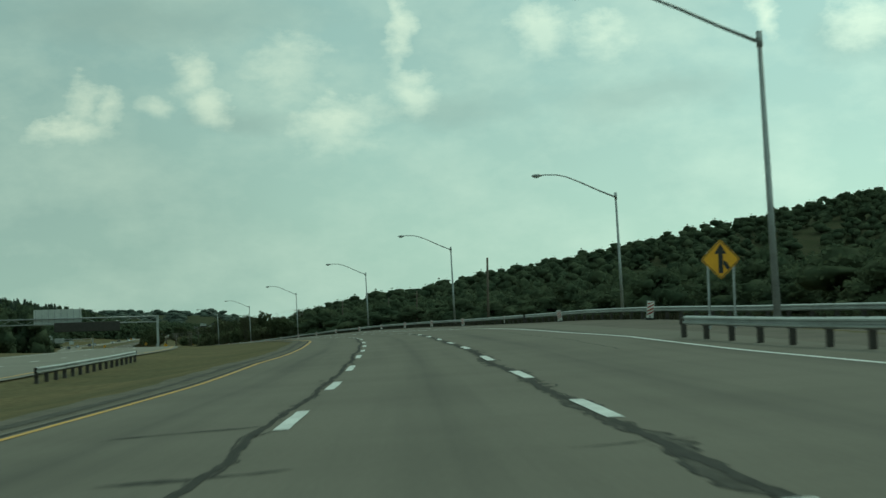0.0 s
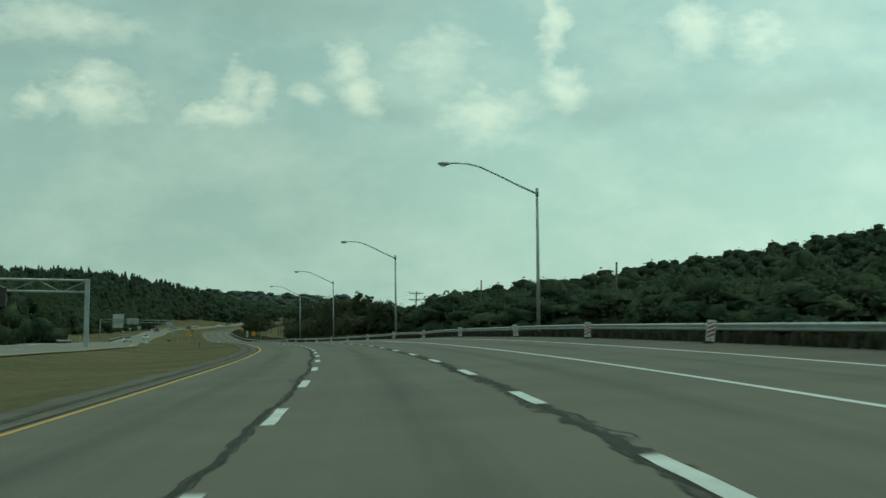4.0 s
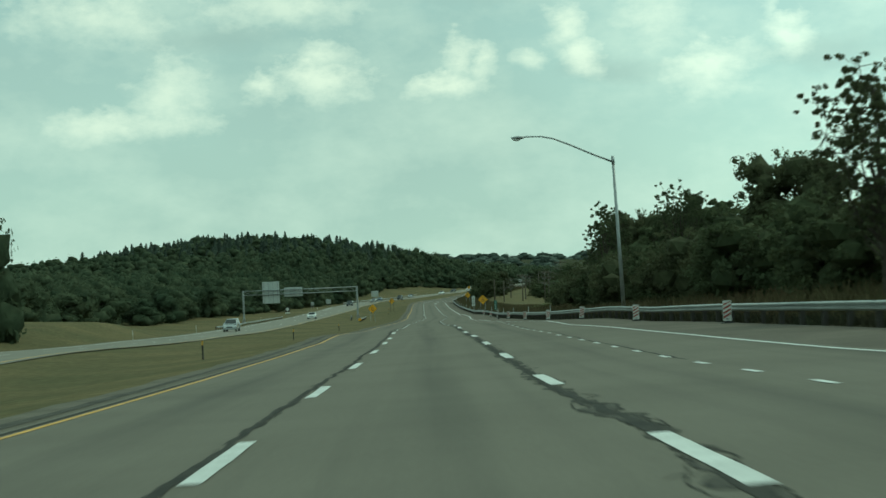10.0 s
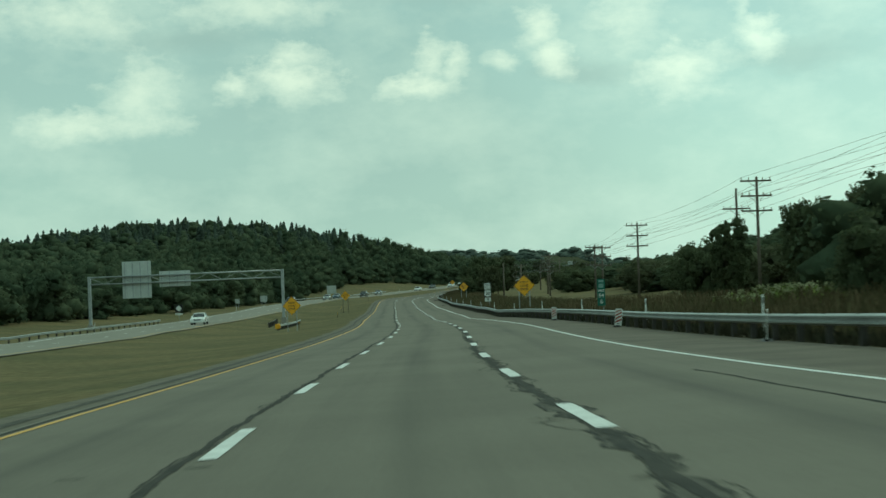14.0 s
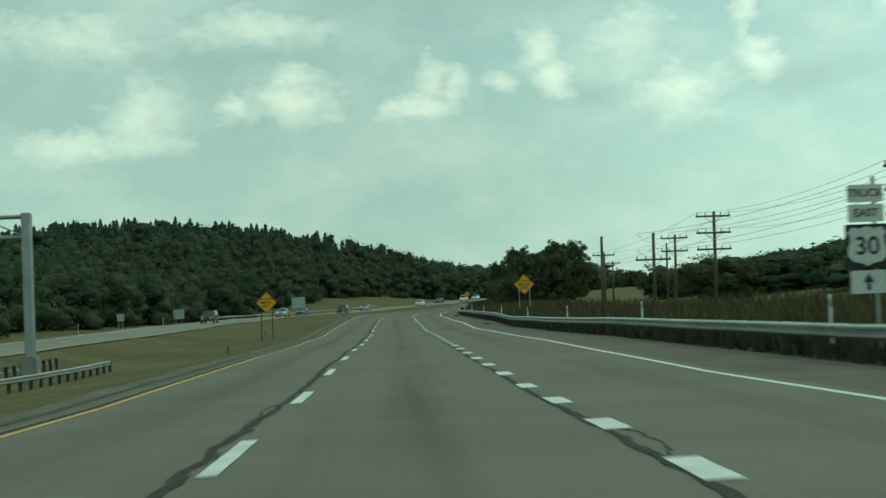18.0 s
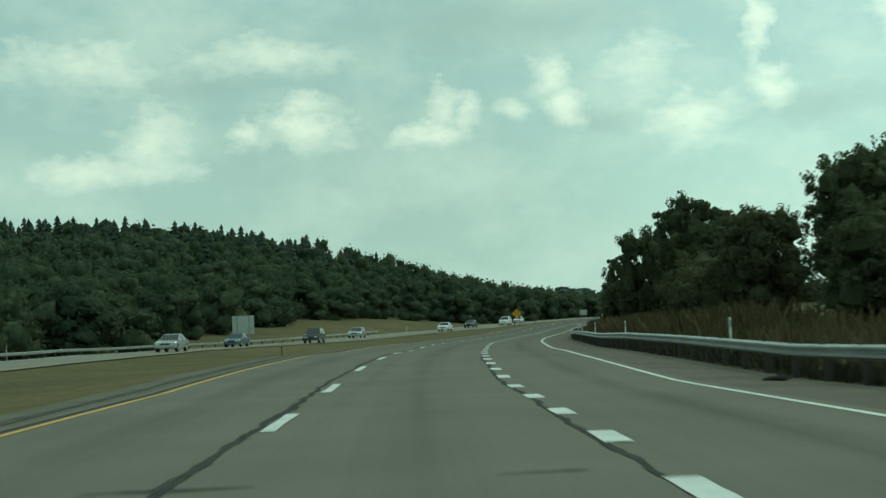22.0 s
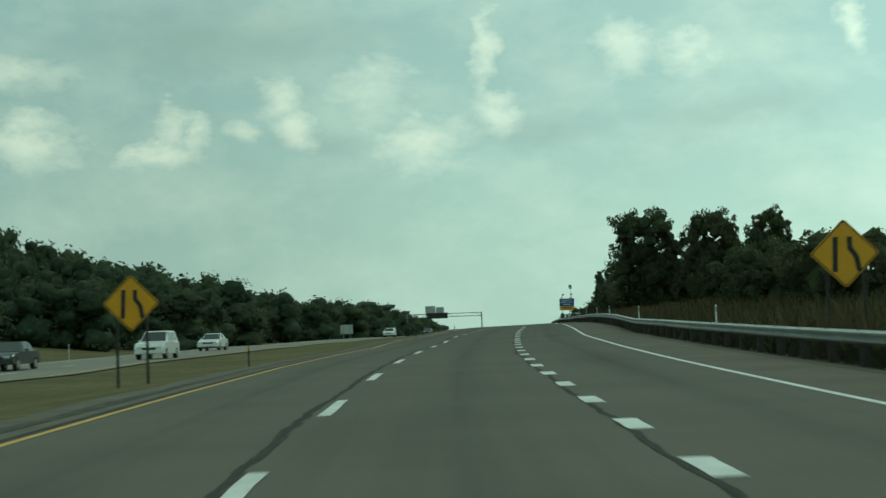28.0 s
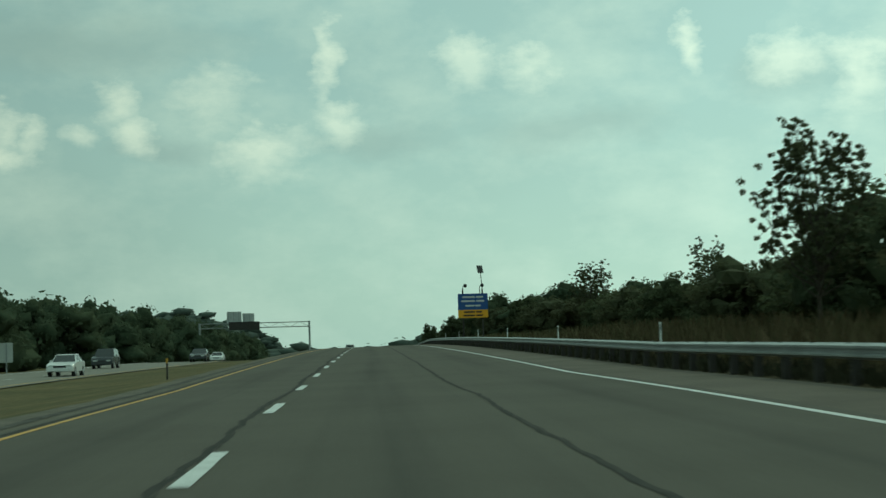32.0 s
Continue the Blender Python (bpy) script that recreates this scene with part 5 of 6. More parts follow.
# ---------------------------------------------------------------- cars
def car(kind, paint, label, m, group="cars on the highway"):
    """A car whose front looks along local +y, standing on z = 0."""
    c = thing("car", label, "car", group, m)
    L, W, H, hood, deckh = {"sedan": (4.6, 1.78, 1.45, 0.92, 0.98), "suv": (4.5, 1.84, 1.72, 1.05, 1.0), "boxy": (4.1, 1.78, 1.62, 1.0, 0.95), "pickup": (5.6, 1.95, 1.85, 1.1, 1.05)}[kind]
    h = L / 2
    lower = [(-h, 0.45), (-h + 0.06, 0.32), (h - 0.1, 0.3), (h, 0.45), (h - 0.02, 0.68), (h - 0.25, hood - 0.12), (h - 1.15, hood), (-h + 0.35, deckh), (-h + 0.02, deckh - 0.1)]
    bm = bmesh.new()
    rings = []
    for x, f in ((-W / 2, 0.96), (-W / 2 + 0.07, 1.0), (W / 2 - 0.07, 1.0), (W / 2, 0.96)):
        rings.append([bm.verts.new((x, y * (f if abs(y) > h - 0.3 else 1), z * (1 if f == 1.0 else 0.985) + (0 if f == 1.0 else 0.008))) for y, z in lower])
    for a, b in zip(rings, rings[1:]):
        for k in range(len(lower)):
            bm.faces.new((a[k], a[(k + 1) % len(lower)], b[(k + 1) % len(lower)], b[k]))
    bm.faces.new(rings[0][::-1])
    bm.faces.new(rings[-1])
    bmesh.ops.recalc_face_normals(bm, faces=bm.faces)
    body = part("body", bm, paint, c)
    rear, roof_b, roof_f, front = {"sedan": (-h + 0.75, -h + 1.35, h - 2.35, h - 1.4), "suv": (-h + 0.08, -h + 0.4, h - 2.1, h - 1.2), "boxy": (-h + 0.06, -h + 0.3, h - 1.75, h - 1.05), "pickup": (-h + 2.0, -h + 2.15, h - 2.35, h - 1.55)}[kind]
    cabin = [(rear, deckh - 0.03), (roof_b, H), (roof_f, H), (front, hood - 0.03)]
    inset = 0.17
    bm = bmesh.new()
    lo, hi = [], []
    for y, z in cabin:
        x = W / 2 - 0.05 if z < H else W / 2 - inset - 0.05
        lo.append(bm.verts.new((-x, y, z)))
        hi.append(bm.verts.new((x, y, z)))
    for k in range(3):
        bm.faces.new((lo[k], lo[k + 1], hi[k + 1], hi[k]))
    bm.faces.new(lo[::-1])
    bm.faces.new(hi)
    bmesh.ops.recalc_face_normals(bm, faces=bm.faces)
    bmesh.ops.bevel(bm, geom=[e for e in bm.edges if e.calc_face_angle(0) > 0.3], offset=0.05, segments=2, affect="EDGES")
    part("cabin", bm, paint, body, smooth=False)

    def pane(name, pts):
        b2 = bmesh.new()
        b2.faces.new([b2.verts.new(p) for p in pts])
        ext = bmesh.ops.extrude_face_region(b2, geom=b2.faces[:])
        n = (Vector(pts[1]) - Vector(pts[0])).cross(Vector(pts[2]) - Vector(pts[0])).normalized()
        mid = sum((Vector(p) for p in pts), Vector()) / len(pts) - Vector((0, (rear + front) / 2, H * 0.7))
        n = n if n.dot(mid) > 0 else -n
        bmesh.ops.translate(b2, verts=[v for v in ext["geom"] if isinstance(v, bmesh.types.BMVert)], vec=n * 0.012)
        bmesh.ops.recalc_face_normals(b2, faces=b2.faces)
        part(name, b2, M_GLASS, body, "dark tinted glass")

    def on(y0z0, y1z1, w0, w1, a, b, fx):
        (y0, z0), (y1, z1) = y0z0, y1z1
        return [(x * fx, y0 + (y1 - y0) * t, z0 + (z1 - z0) * t) for x, t in ((-(w0 + (w1 - w0) * a), a), (w0 + (w1 - w0) * a, a), (w0 + (w1 - w0) * b, b), (-(w0 + (w1 - w0) * b), b))]

    w0, w1 = W / 2 - 0.05, W / 2 - inset - 0.05
    pane("windscreen", on(cabin[3], cabin[2], w0, w1, 0.1, 0.88, 0.9))
    pane("rear_window", on(cabin[0], cabin[1], w0, w1, 0.18 if kind != "boxy" else 0.3, 0.85, 0.86))
    for sx in (-1, 1):
        spans = [(rear + (roof_b - rear) * 0.5 + 0.25, (rear + front) / 2 - 0.2), ((rear + front) / 2 - 0.08, front - 0.55)]
        for a, b in spans:
            xa, xb = (w0 + (w1 - w0) * 0.12) * sx, (w0 + (w1 - w0) * 0.85) * sx
            za, zb = deckh + (H - deckh) * 0.12, deckh + (H - deckh) * 0.85
            pane("side_window", [(xa, a, za), (xa, b, za), (xb, min(b, roof_f + 0.15), zb), (xb, max(a, roof_b + 0.1), zb)])
        bm = bmesh.new()
        box(bm, sx * W / 2 - 0.02, sx * (W / 2 + 0.14), front - 0.75, front - 0.6, hood, hood + 0.15)
        part("mirror", bm, paint, body)
    for sx in (-1, 1):
        for y in (h - 0.85, -h + 0.85):
            x = sx * (W / 2 - 0.1)
            bm = bmesh.new()
            rod(bm, (x - 0.11, y, 0.32), (x + 0.11, y, 0.32), 0.33, 0.33, 20)
            wheel = part("wheel", bm, M_TYRE, c, "black rubber tyre")
            bm = bmesh.new()
            rod(bm, (x - 0.117, y, 0.32), (x + 0.117, y, 0.32), 0.2, 0.2, 14)
            part("rim", bm, M_STEEL, wheel, "silver alloy rim")
        bm = bmesh.new()
        box(bm, sx * (W / 2 - 0.38) - 0.2, sx * (W / 2 - 0.38) + 0.2, h - 0.16, h - 0.015, 0.6, 0.74)
        part("headlight", bm, M_LENS, body, "clear headlight")
        bm = bmesh.new()
        z0, z1 = (0.72, 0.9) if kind in ("sedan",) else (0.75, 1.15 if kind != "boxy" else 1.0)
        box(bm, sx * (W / 2 - 0.2) - 0.13, sx * (W / 2 - 0.2) + 0.13, -h - 0.01, -h + 0.1, z0, z1)
        part("tail_light", bm, M_RED, body, "red tail light")
    bm = bmesh.new()
    box(bm, -W / 2 + 0.05, W / 2 - 0.05, -h - 0.06, -h + 0.1, 0.36, 0.58)
    part("rear_bumper", bm, M_BLACK if kind == "boxy" else paint, body)
    bm = bmesh.new()
    box(bm, -W / 2 + 0.05, W / 2 - 0.05, h - 0.12, h + 0.04, 0.34, 0.52)
    part("front_bumper", bm, paint, body)
    bm = bmesh.new()
    box(bm, -0.16, 0.16, -h - 0.068, -h - 0.06, 0.66 if kind != "boxy" else 0.62, 0.78)
    part("number_plate", bm, M_SIGNW, body, "blank pale number plate")
    bm = bmesh.new()
    box(bm, -0.42, 0.42, h - 0.05, h + 0.005, 0.56, 0.7)
    part("grille", bm, M_BLACK, body, "black grille")
    if kind == "pickup":
        bm = bmesh.new()
        box(bm, -W / 2 + 0.12, W / 2 - 0.12, -h + 0.12, rear - 0.08, deckh - 0.02, deckh + 0.004)
        part("bed", bm, M_BLACK, body, "dark open load bed")
    return c


def oncoming(s, lane):
    u = opp_near(s) - (2.5, 6.1)[lane]
    x, y, z = spot(s, u, opp_h(s) + 0.005)
    return pose(x, y, z, 0, 0, turn_at(s) + 180)


for kind, paint, label, s, lane in [
    ("suv", "P_SILVER", "silver hatchback car with dark windows", 606, 1), ("sedan", "P_WHITE", "white sedan on the oncoming carriageway", 742, 0),
    ("suv", "P_DARK", "dark grey station wagon on the oncoming carriageway", 905, 1), ("sedan", "P_SILVER", "silver sedan on the oncoming carriageway", 962, 0),
    ("sedan", "P_BLUE", "blue-grey sedan on the oncoming carriageway", 1003, 1), ("suv", "P_DARK", "dark sport utility car on the oncoming carriageway", 1019, 0),
    ("sedan", "P_SILVER", "pale silver sedan on the oncoming carriageway", 1052, 1), ("sedan", "P_WHITE", "white sedan on the oncoming carriageway", 1100, 0),
    ("sedan", "P_DARK", "dark sedan on the oncoming carriageway", 1140, 1), ("suv", "P_WHITE", "white sport utility car on the oncoming carriageway", 1158, 0),
    ("sedan", "P_WHITE", "white sedan on the oncoming carriageway", 1196, 1), ("sedan", "P_WHITE", "white saloon car on the oncoming carriageway", 1322, 0),
    ("suv", "P_DARK", "black sport utility car on the oncoming carriageway", 1356, 1), ("sedan", "P_DARK", "dark saloon car on the oncoming carriageway", 1392, 0), ("sedan", "P_WHITE", "white saloon car on the oncoming carriageway", 1450, 1)]:
    car(kind, PAINT[paint], label, oncoming(s, lane))
x, y, z = surf(1505, -3.5, 0.005)
car("boxy", PAINT["P_WHITE"], "white boxy hatchback seen from behind", pose(x, y, z, 0, 0, turn_at(1505)))
x, y, z = surf(1585, 0.0, 0.005)
car("sedan", PAINT["P_RED"], "dark red sedan far along the highway", pose(x, y, z, 0, 0, turn_at(1585)))


# ---------------------------------------------------------------- trees
gen = np.random.default_rng(7)


def leaves(centres, radii, per, size, g, droop=0.0, keep=0.0):
    """Small leaf blades scattered through clumps: vertices and four-sided faces."""
    n = len(centres) * per
    c = np.repeat(centres, per, 0)
    r = np.repeat(radii, per, 0)
    d = g.normal(size=(n, 3))
    d /= np.linalg.norm(d, axis=1)[:, None]
    rad = g.random(n) ** 0.35
    p = c + d * (r * rad[:, None])
    nrm = d + 0.5 * g.normal(size=(n, 3)) + np.array([0, 0, 0.1])
    nrm /= np.linalg.norm(nrm, axis=1)[:, None]
    a = np.cross(nrm, g.normal(size=(n, 3)))
    a /= np.linalg.norm(a, axis=1)[:, None]
    b = np.cross(nrm, a)
    sz = size * (0.6 + 0.8 * g.random(n))[:, None]
    v = np.stack([p - a * sz, p - b * sz * 0.62, p + a * sz, p + b * sz * 0.62], 1).reshape(-1, 3)
    return v, np.arange(4 * n).reshape(n, 4)


def ball(fineness):
    """A unit ball: vertices and triangles."""
    bm = bmesh.new()
    bmesh.ops.create_icosphere(bm, subdivisions=fineness, radius=1)
    v, f = np.array([tuple(p.co) for p in bm.verts]), np.array([[p.index for p in q.verts] for q in bm.faces])
    bm.free()
    return v, f


BALLS = {1: ball(1), 2: ball(2)}


def tree_template(height, width, seed, lobes, per, size, leafmat, trunk_h=0.22, airy=0.0):
    """Trunk with limbs and a crown of leaf clumps; returns two meshes, one metre scale."""
    g = np.random.default_rng(seed)
    bm = bmesh.new()
    lean = g.normal(size=2) * 0.03 * height
    top = Vector((lean[0], lean[1], height * 0.8))
    tube(bm, [(0, 0, -0.5), (0, 0, 0.3), tuple(top * 0.35), tuple(top * 0.7), tuple(top)], [0.035 * height * 0.5, 0.028 * height * 0.5, 0.02 * height * 0.5, 0.012 * height * 0.5, 0.03], 8)
    centres, radii, cores = [], [], []
    mid_z, half_z = height * (1 + trunk_h) / 2, height * (1 - trunk_h) / 2
    for k in range(lobes):
        # lobes spread evenly over a lumpy egg, the lowest tucked in
        e = 0.94 - 1.86 * (k + 0.5) / lobes
        a = 2.39996 * k + g.normal() * 0.25
        q = max(0, 1 - e * e) ** 0.38 * (0.86 if e < -0.4 else 0.9)
        r = g.uniform(0.62, 0.92) if not airy else g.uniform(0.45, 1.0)
        c = np.array([lean[0] + q * r * width / 2 * math.cos(a), lean[1] + q * r * width / 2 * math.sin(a), mid_z + e * half_z * min(0.9, r + 0.06)])
        big = width * g.uniform(0.12, 0.19) * (1 - 0.35 * airy)
        start = Vector((lean[0] * 0.5, lean[1] * 0.5, max(0.1 * height, c[2] * 0.55)))
        bend = start.lerp(Vector(c), 0.55) + Vector((0, 0, -0.04 * height))
        tube(bm, [tuple(start), tuple(bend), tuple(c)], [0.011 * height * 0.5, 0.007 * height * 0.5, 0.012], 5)
        cores.append((c, big))
        for _ in range(9 if not airy else 13):
            d = g.normal(size=3)
            d /= np.linalg.norm(d)
            off = d * big * (g.uniform(0.55, 1.15) if not airy else g.uniform(0.3, 1.7)) * [1, 1, 0.8]
            centres.append(c + off)
            p = big * (g.uniform(0.28, 0.5) if not airy else g.uniform(0.16, 0.34))
            radii.append([p, p, p * (0.75 if not airy else 0.45)])
            if g.random() < 0.5:
                tube(bm, [tuple(c), tuple(c + off * 1.2)], [0.018, 0.006], 4)
    me_t = bpy.data.meshes.new("trunk")
    bm.to_mesh(me_t)
    bm.free()
    me_t.materials.append(M_BARK)
    v, f = leaves(np.array(centres), np.array(radii), per, size, g)
    if airy < 0.5:
        # dense heart of the crown, behind the outer leaves
        bv, bf = BALLS[1]
        cores.append((np.array([lean[0], lean[1], mid_z]), width * 0.27))
        for c, r in cores:
            f = np.concatenate([f, np.concatenate([bf, bf[:, 2:]], 1) + len(v)])
            v = np.concatenate([v, np.array(c) * [0.9, 0.9, 1] + bv * (1 + 0.15 * g.normal(size=(len(bv), 1))) * r * 0.62])
    return me_t, mesh_from("crown", v, f, leafmat)


def tree(template, label, m, group="roadside trees", name="tree"):
    t = thing(name, label, "tree", group, m)
    for nm, me in zip(("trunk", "crown"), template):
        new(nm, me).parent = t
    return t


OAKS = [tree_template(9.4, 7.5, 21, 34, 62, 0.115, M_LEAF, 0.10), tree_template(9.4, 6.8, 22, 32, 62, 0.115, M_LEAF, 0.08), tree_template(9.4, 8.2, 23, 38, 62, 0.115, M_LEAF2, 0.05)]
AIRY = [tree_template(9.6, 6.5, 31, 44, 20, 0.095, M_LEAF2, 0.2, 0.6), tree_template(9.6, 5.8, 32, 40, 20, 0.095, M_LEAF, 0.16, 0.6)]
BUSH = [tree_template(3.8, 5.5, 41, 24, 44, 0.085, M_LEAF, 0.0), tree_template(3.8, 6.5, 42, 26, 44, 0.085, M_LEAF2, 0.0)]


def plant(kind, k, s, u, height, widen=1.0, turn=0.0, sink=0.2):
    temps, ref, label, name = {"oak": (OAKS, 9.1, "dense dark green broadleaf tree at the roadside", "tree"), "airy": (AIRY, 9.3, "loose-crowned broadleaf tree with sky between its branches", "tree"), "bush": (BUSH, 3.8, "dark green roadside bush behind the guard rail", "bush")}[kind]
    f = height / ref
    widen *= 0.95
    m = on_ground(s, u, turn, sink) @ Matrix.Diagonal((f * widen, f * widen, f, 1))
    return tree(temps[k % len(temps)], label, m, "roadside bushes" if kind == "bush" else "roadside trees", name)


for row in [
    # beside the lamps, early stretch
    ("airy", 0, 431, 13.4, 8.2, 0.8), ("oak", 1, 444, 20.5, 8.6, 0.9), ("oak", 0, 433, 23, 7.0, 1.1), ("airy", 1, 487, 16.4, 8.0, 0.85), ("airy", 0, 541, 18.8, 10.4, 0.75), ("oak", 2, 470, 20, 8, 1.0), ("oak", 1, 492, 19, 7.6, 1.0), ("oak", 0, 505, 18.5, 7.4, 1.0), ("oak", 2, 519, 19, 8.2, 1.0),
    ("airy", 1, 515, 14.7, 8.8, 0.8), ("oak", 2, 540, 20, 8.5, 1.0), ("oak", 0, 556, 22, 7.0, 1.0), ("oak", 1, 578, 17.2, 5.6, 1.3), ("oak", 2, 588, 20.3, 5.8, 1.2), ("oak", 0, 420, 27, 6.0, 1.2), ("oak", 2, 408, 30, 6.4, 1.2), ("oak", 1, 396, 26, 4.8, 1.4), ("bush", 0, 462, 16, 4.4, 1.2), ("bush", 1, 475, 16, 4.2, 1.2), ("bush", 0, 487, 15.5, 4.4, 1.1), ("bush", 1, 500, 15.5, 4.0, 1.3), ("bush", 0, 512, 15.5, 4.2, 1.2), ("bush", 1, 524, 15.5, 4.2, 1.2), ("bush", 0, 545, 17, 4.0, 1.2), ("bush", 1, 563, 17, 3.6, 1.3), ("bush", 0, 448, 17, 4.4, 1.2), ("bush", 1, 436, 19, 4.2, 1.2), ("bush", 0, 598, 17.5, 3.4, 1.0),
    # meadow with power poles
    ("oak", 1, 690, 30.4, 7.8, 0.8), ("oak", 0, 676, 34.5, 8.6, 0.9), ("oak", 2, 668, 37.5, 9.0, 0.9), ("bush", 0, 702, 30, 5.6, 1.0),
    ("bush", 1, 700, 34, 5, 1.4), ("bush", 0, 735, 36, 5, 1.6), ("bush", 1, 790, 38, 5, 1.5), ("oak", 0, 812, 40, 4.4, 1.6), ("bush", 0, 850, 33, 4.4, 1.6), ("oak", 2, 690, 44, 5.5, 1.4), ("oak", 1, 668, 50, 6, 1.5), ("oak", 1, 735, 48, 4.6, 1.6), ("bush", 1, 905, 36, 4.5, 1.6), ("oak", 0, 775, 55, 5.2, 1.6), ("oak", 2, 850, 58, 5.5, 1.6),
    # wood beside the right-hand bend
    ("oak", 2, 873, 17.5, 6.2, 0.9), ("oak", 1, 882, 19.5, 7.8, 1.0), ("oak", 2, 902, 21, 8.4, 1.0), ("oak", 0, 888, 15.5, 6.5, 0.85), ("oak", 1, 897, 17.5, 7.4, 0.9), ("oak", 2, 907, 14.8, 5.9, 0.9), ("oak", 0, 920, 15, 6.2, 0.9), ("oak", 1, 938, 14.5, 8.9, 0.85), ("oak", 2, 946, 18.5, 8.2, 0.9), ("oak", 0, 950, 11.8, 7.6, 0.6), ("oak", 1, 955, 15.0, 9.6, 0.8), ("oak", 1, 972, 17, 5.5, 0.85), ("airy", 1, 1024, 14.2, 3.4, 0.9), ("oak", 1, 984, 11.4, 7.3, 0.68), ("oak", 2, 1000, 10.5, 4.3, 0.65), ("oak", 2, 960, 10.7, 4.2, 0.8), ("airy", 0, 1004, 17.8, 4.8, 0.8), ("bush", 0, 1035, 14.5, 2.8, 1.1), ("bush", 1, 985, 13.5, 4.4, 1.0), ("bush", 0, 880, 14.5, 3.8, 1.1), ("bush", 1, 914, 13.8, 4.0, 1.1), ("bush", 0, 964, 13, 4.2, 1.0), ("bush", 1, 1045, 15.5, 2.9, 1.2), ("bush", 0, 1012, 15.5, 3.2, 1.0),
    # scrub before the crest
    ("oak", 2, 1072, 22.5, 3.6, 1.5), ("airy", 0, 1066, 15.2, 4.1, 1.3), ("oak", 1, 1078, 10.8, 3.8, 1.0), ("airy", 1, 1110, 15.5, 4.0, 1.0), ("bush", 1, 1124, 15, 3.4, 1.1), ("bush", 0, 1140, 14.5, 3.4, 1.1),
    ("oak", 1, 1160, 17.1, 6.4, 0.8), ("oak", 0, 1173, 10.6, 7.7, 0.9), ("oak", 2, 1168, 14.6, 6.9, 0.75), ("oak", 1, 1226, 10.2, 5.4, 0.68), ("bush", 0, 1193, 14.6, 4.8, 1.0), ("bush", 1, 1200, 13.6, 4.4, 1.0), ("bush", 0, 1207, 10.5, 3.4, 1.0), ("bush", 1, 1215, 11.5, 3.6, 1.0), ("bush", 1, 1198, 11.0, 3.2, 1.0), ("bush", 0, 1165, 15.5, 3.6, 1.1), ("bush", 1, 1180, 14.5, 4.0, 1.0), ("bush", 0, 1212, 14.5, 4.2, 1.1), ("bush", 1, 1226, 15, 4.0, 1.1), ("bush", 0, 1240, 15, 4.2, 1.2),
    ("airy", 0, 1260, 13.6, 7.1, 0.8), ("bush", 1, 1252, 19.5, 5.6, 1.3), ("bush", 0, 1268, 19, 5.0, 1.4), ("airy", 1, 1296, 18, 5.2, 0.8), ("bush", 1, 1285, 18, 3.6, 1.4), ("bush", 0, 1310, 19, 3.4, 1.4), ("airy", 0, 1384, 23.7, 8.3, 0.9), ("bush", 1, 1335, 21, 3.6, 1.5), ("bush", 0, 1355, 22, 3.6, 1.5), ("bush", 1, 1390, 21, 4.2, 1.5), ("oak", 1, 1420, 20, 5.5, 1.2), ("oak", 2, 1450, 18, 5.2, 1.3), ("oak", 0, 1490, 15, 5.4, 1.1), ("oak", 1, 1552, 12.5, 5.6, 0.9), ("oak", 2, 1530, 16, 4.8, 1.2), ("oak", 0, 1580, 14, 5.0, 1.2),
]:
    kind, k, s, u, height, widen = row
    plant(kind, k, s, u, height, widen, (s * 37) % 360)


# ---------------------------------------------------------------- woods, too many trees to count
def crown_far(g, n_leaf, leaf, lumps=9, heart=0.6, fine=1):
    """One far crown, one metre wide and tall: heaped leaf masses of small blades round dense hearts, as triangles."""
    vs, fs, base = [], [], 0
    bv, bf = BALLS[fine]
    for k in range(lumps):
        w = (k + 0.5) / lumps
        a, r0 = g.random() * 6.283 + 2.4 * k, 0.33 * math.sin(math.pi * min(1, 0.28 + 0.72 * w)) * (0.45 + 0.6 * g.random())
        c = np.array([r0 * math.cos(a), r0 * math.sin(a), 0.16 + 0.66 * w])
        r = np.array([0.23, 0.23, 0.18]) * (0.75 + 0.5 * g.random()) * (1.15 - 0.3 * w)
        vs.append(c + bv * (1 + (0.16 if fine == 1 else 0.3) * g.normal(size=(len(bv), 1))) * r * heart)
        fs.append(bf + base)
        base += len(bv)
        v, f = leaves(c[None], (r * 1.04)[None], n_leaf // lumps, leaf, g)
        vs.append(v)
        fs.append(np.concatenate([f[:, :3], f[:, [0, 2, 3]]]) + base)
        base += len(v)
    return np.concatenate(vs), np.concatenate(fs)


def conifer_far(g):
    """One far conifer, one metre tall: drooping whorls of boughs."""
    vs, fs, base = [], [], 0
    for k in range(9):
        z, r = 0.14 + 0.83 * k / 9, 0.34 * (1 - k / 9.3) ** 0.85 + 0.015
        for i in range(9):
            a = 6.283 * (i + g.random() * 0.7) / 9
            rr = r * (0.75 + 0.5 * g.random())
            t = np.array([math.cos(a), math.sin(a), 0])
            b = np.array([-math.sin(a), math.cos(a), 0]) * rr * 0.42
            p = np.array([0, 0, z])
            vs.append(np.array([p + [0, 0, 0.09], p + t * rr * 0.6 - b, p + t * rr - [0, 0, 0.045], p + t * rr * 0.6 + b]))
            fs.append(np.arange(4)[None] + base)
            base += 4
    f = np.concatenate(fs)
    return np.concatenate(vs), np.concatenate([f[:, :3], f[:, [0, 2, 3]]])


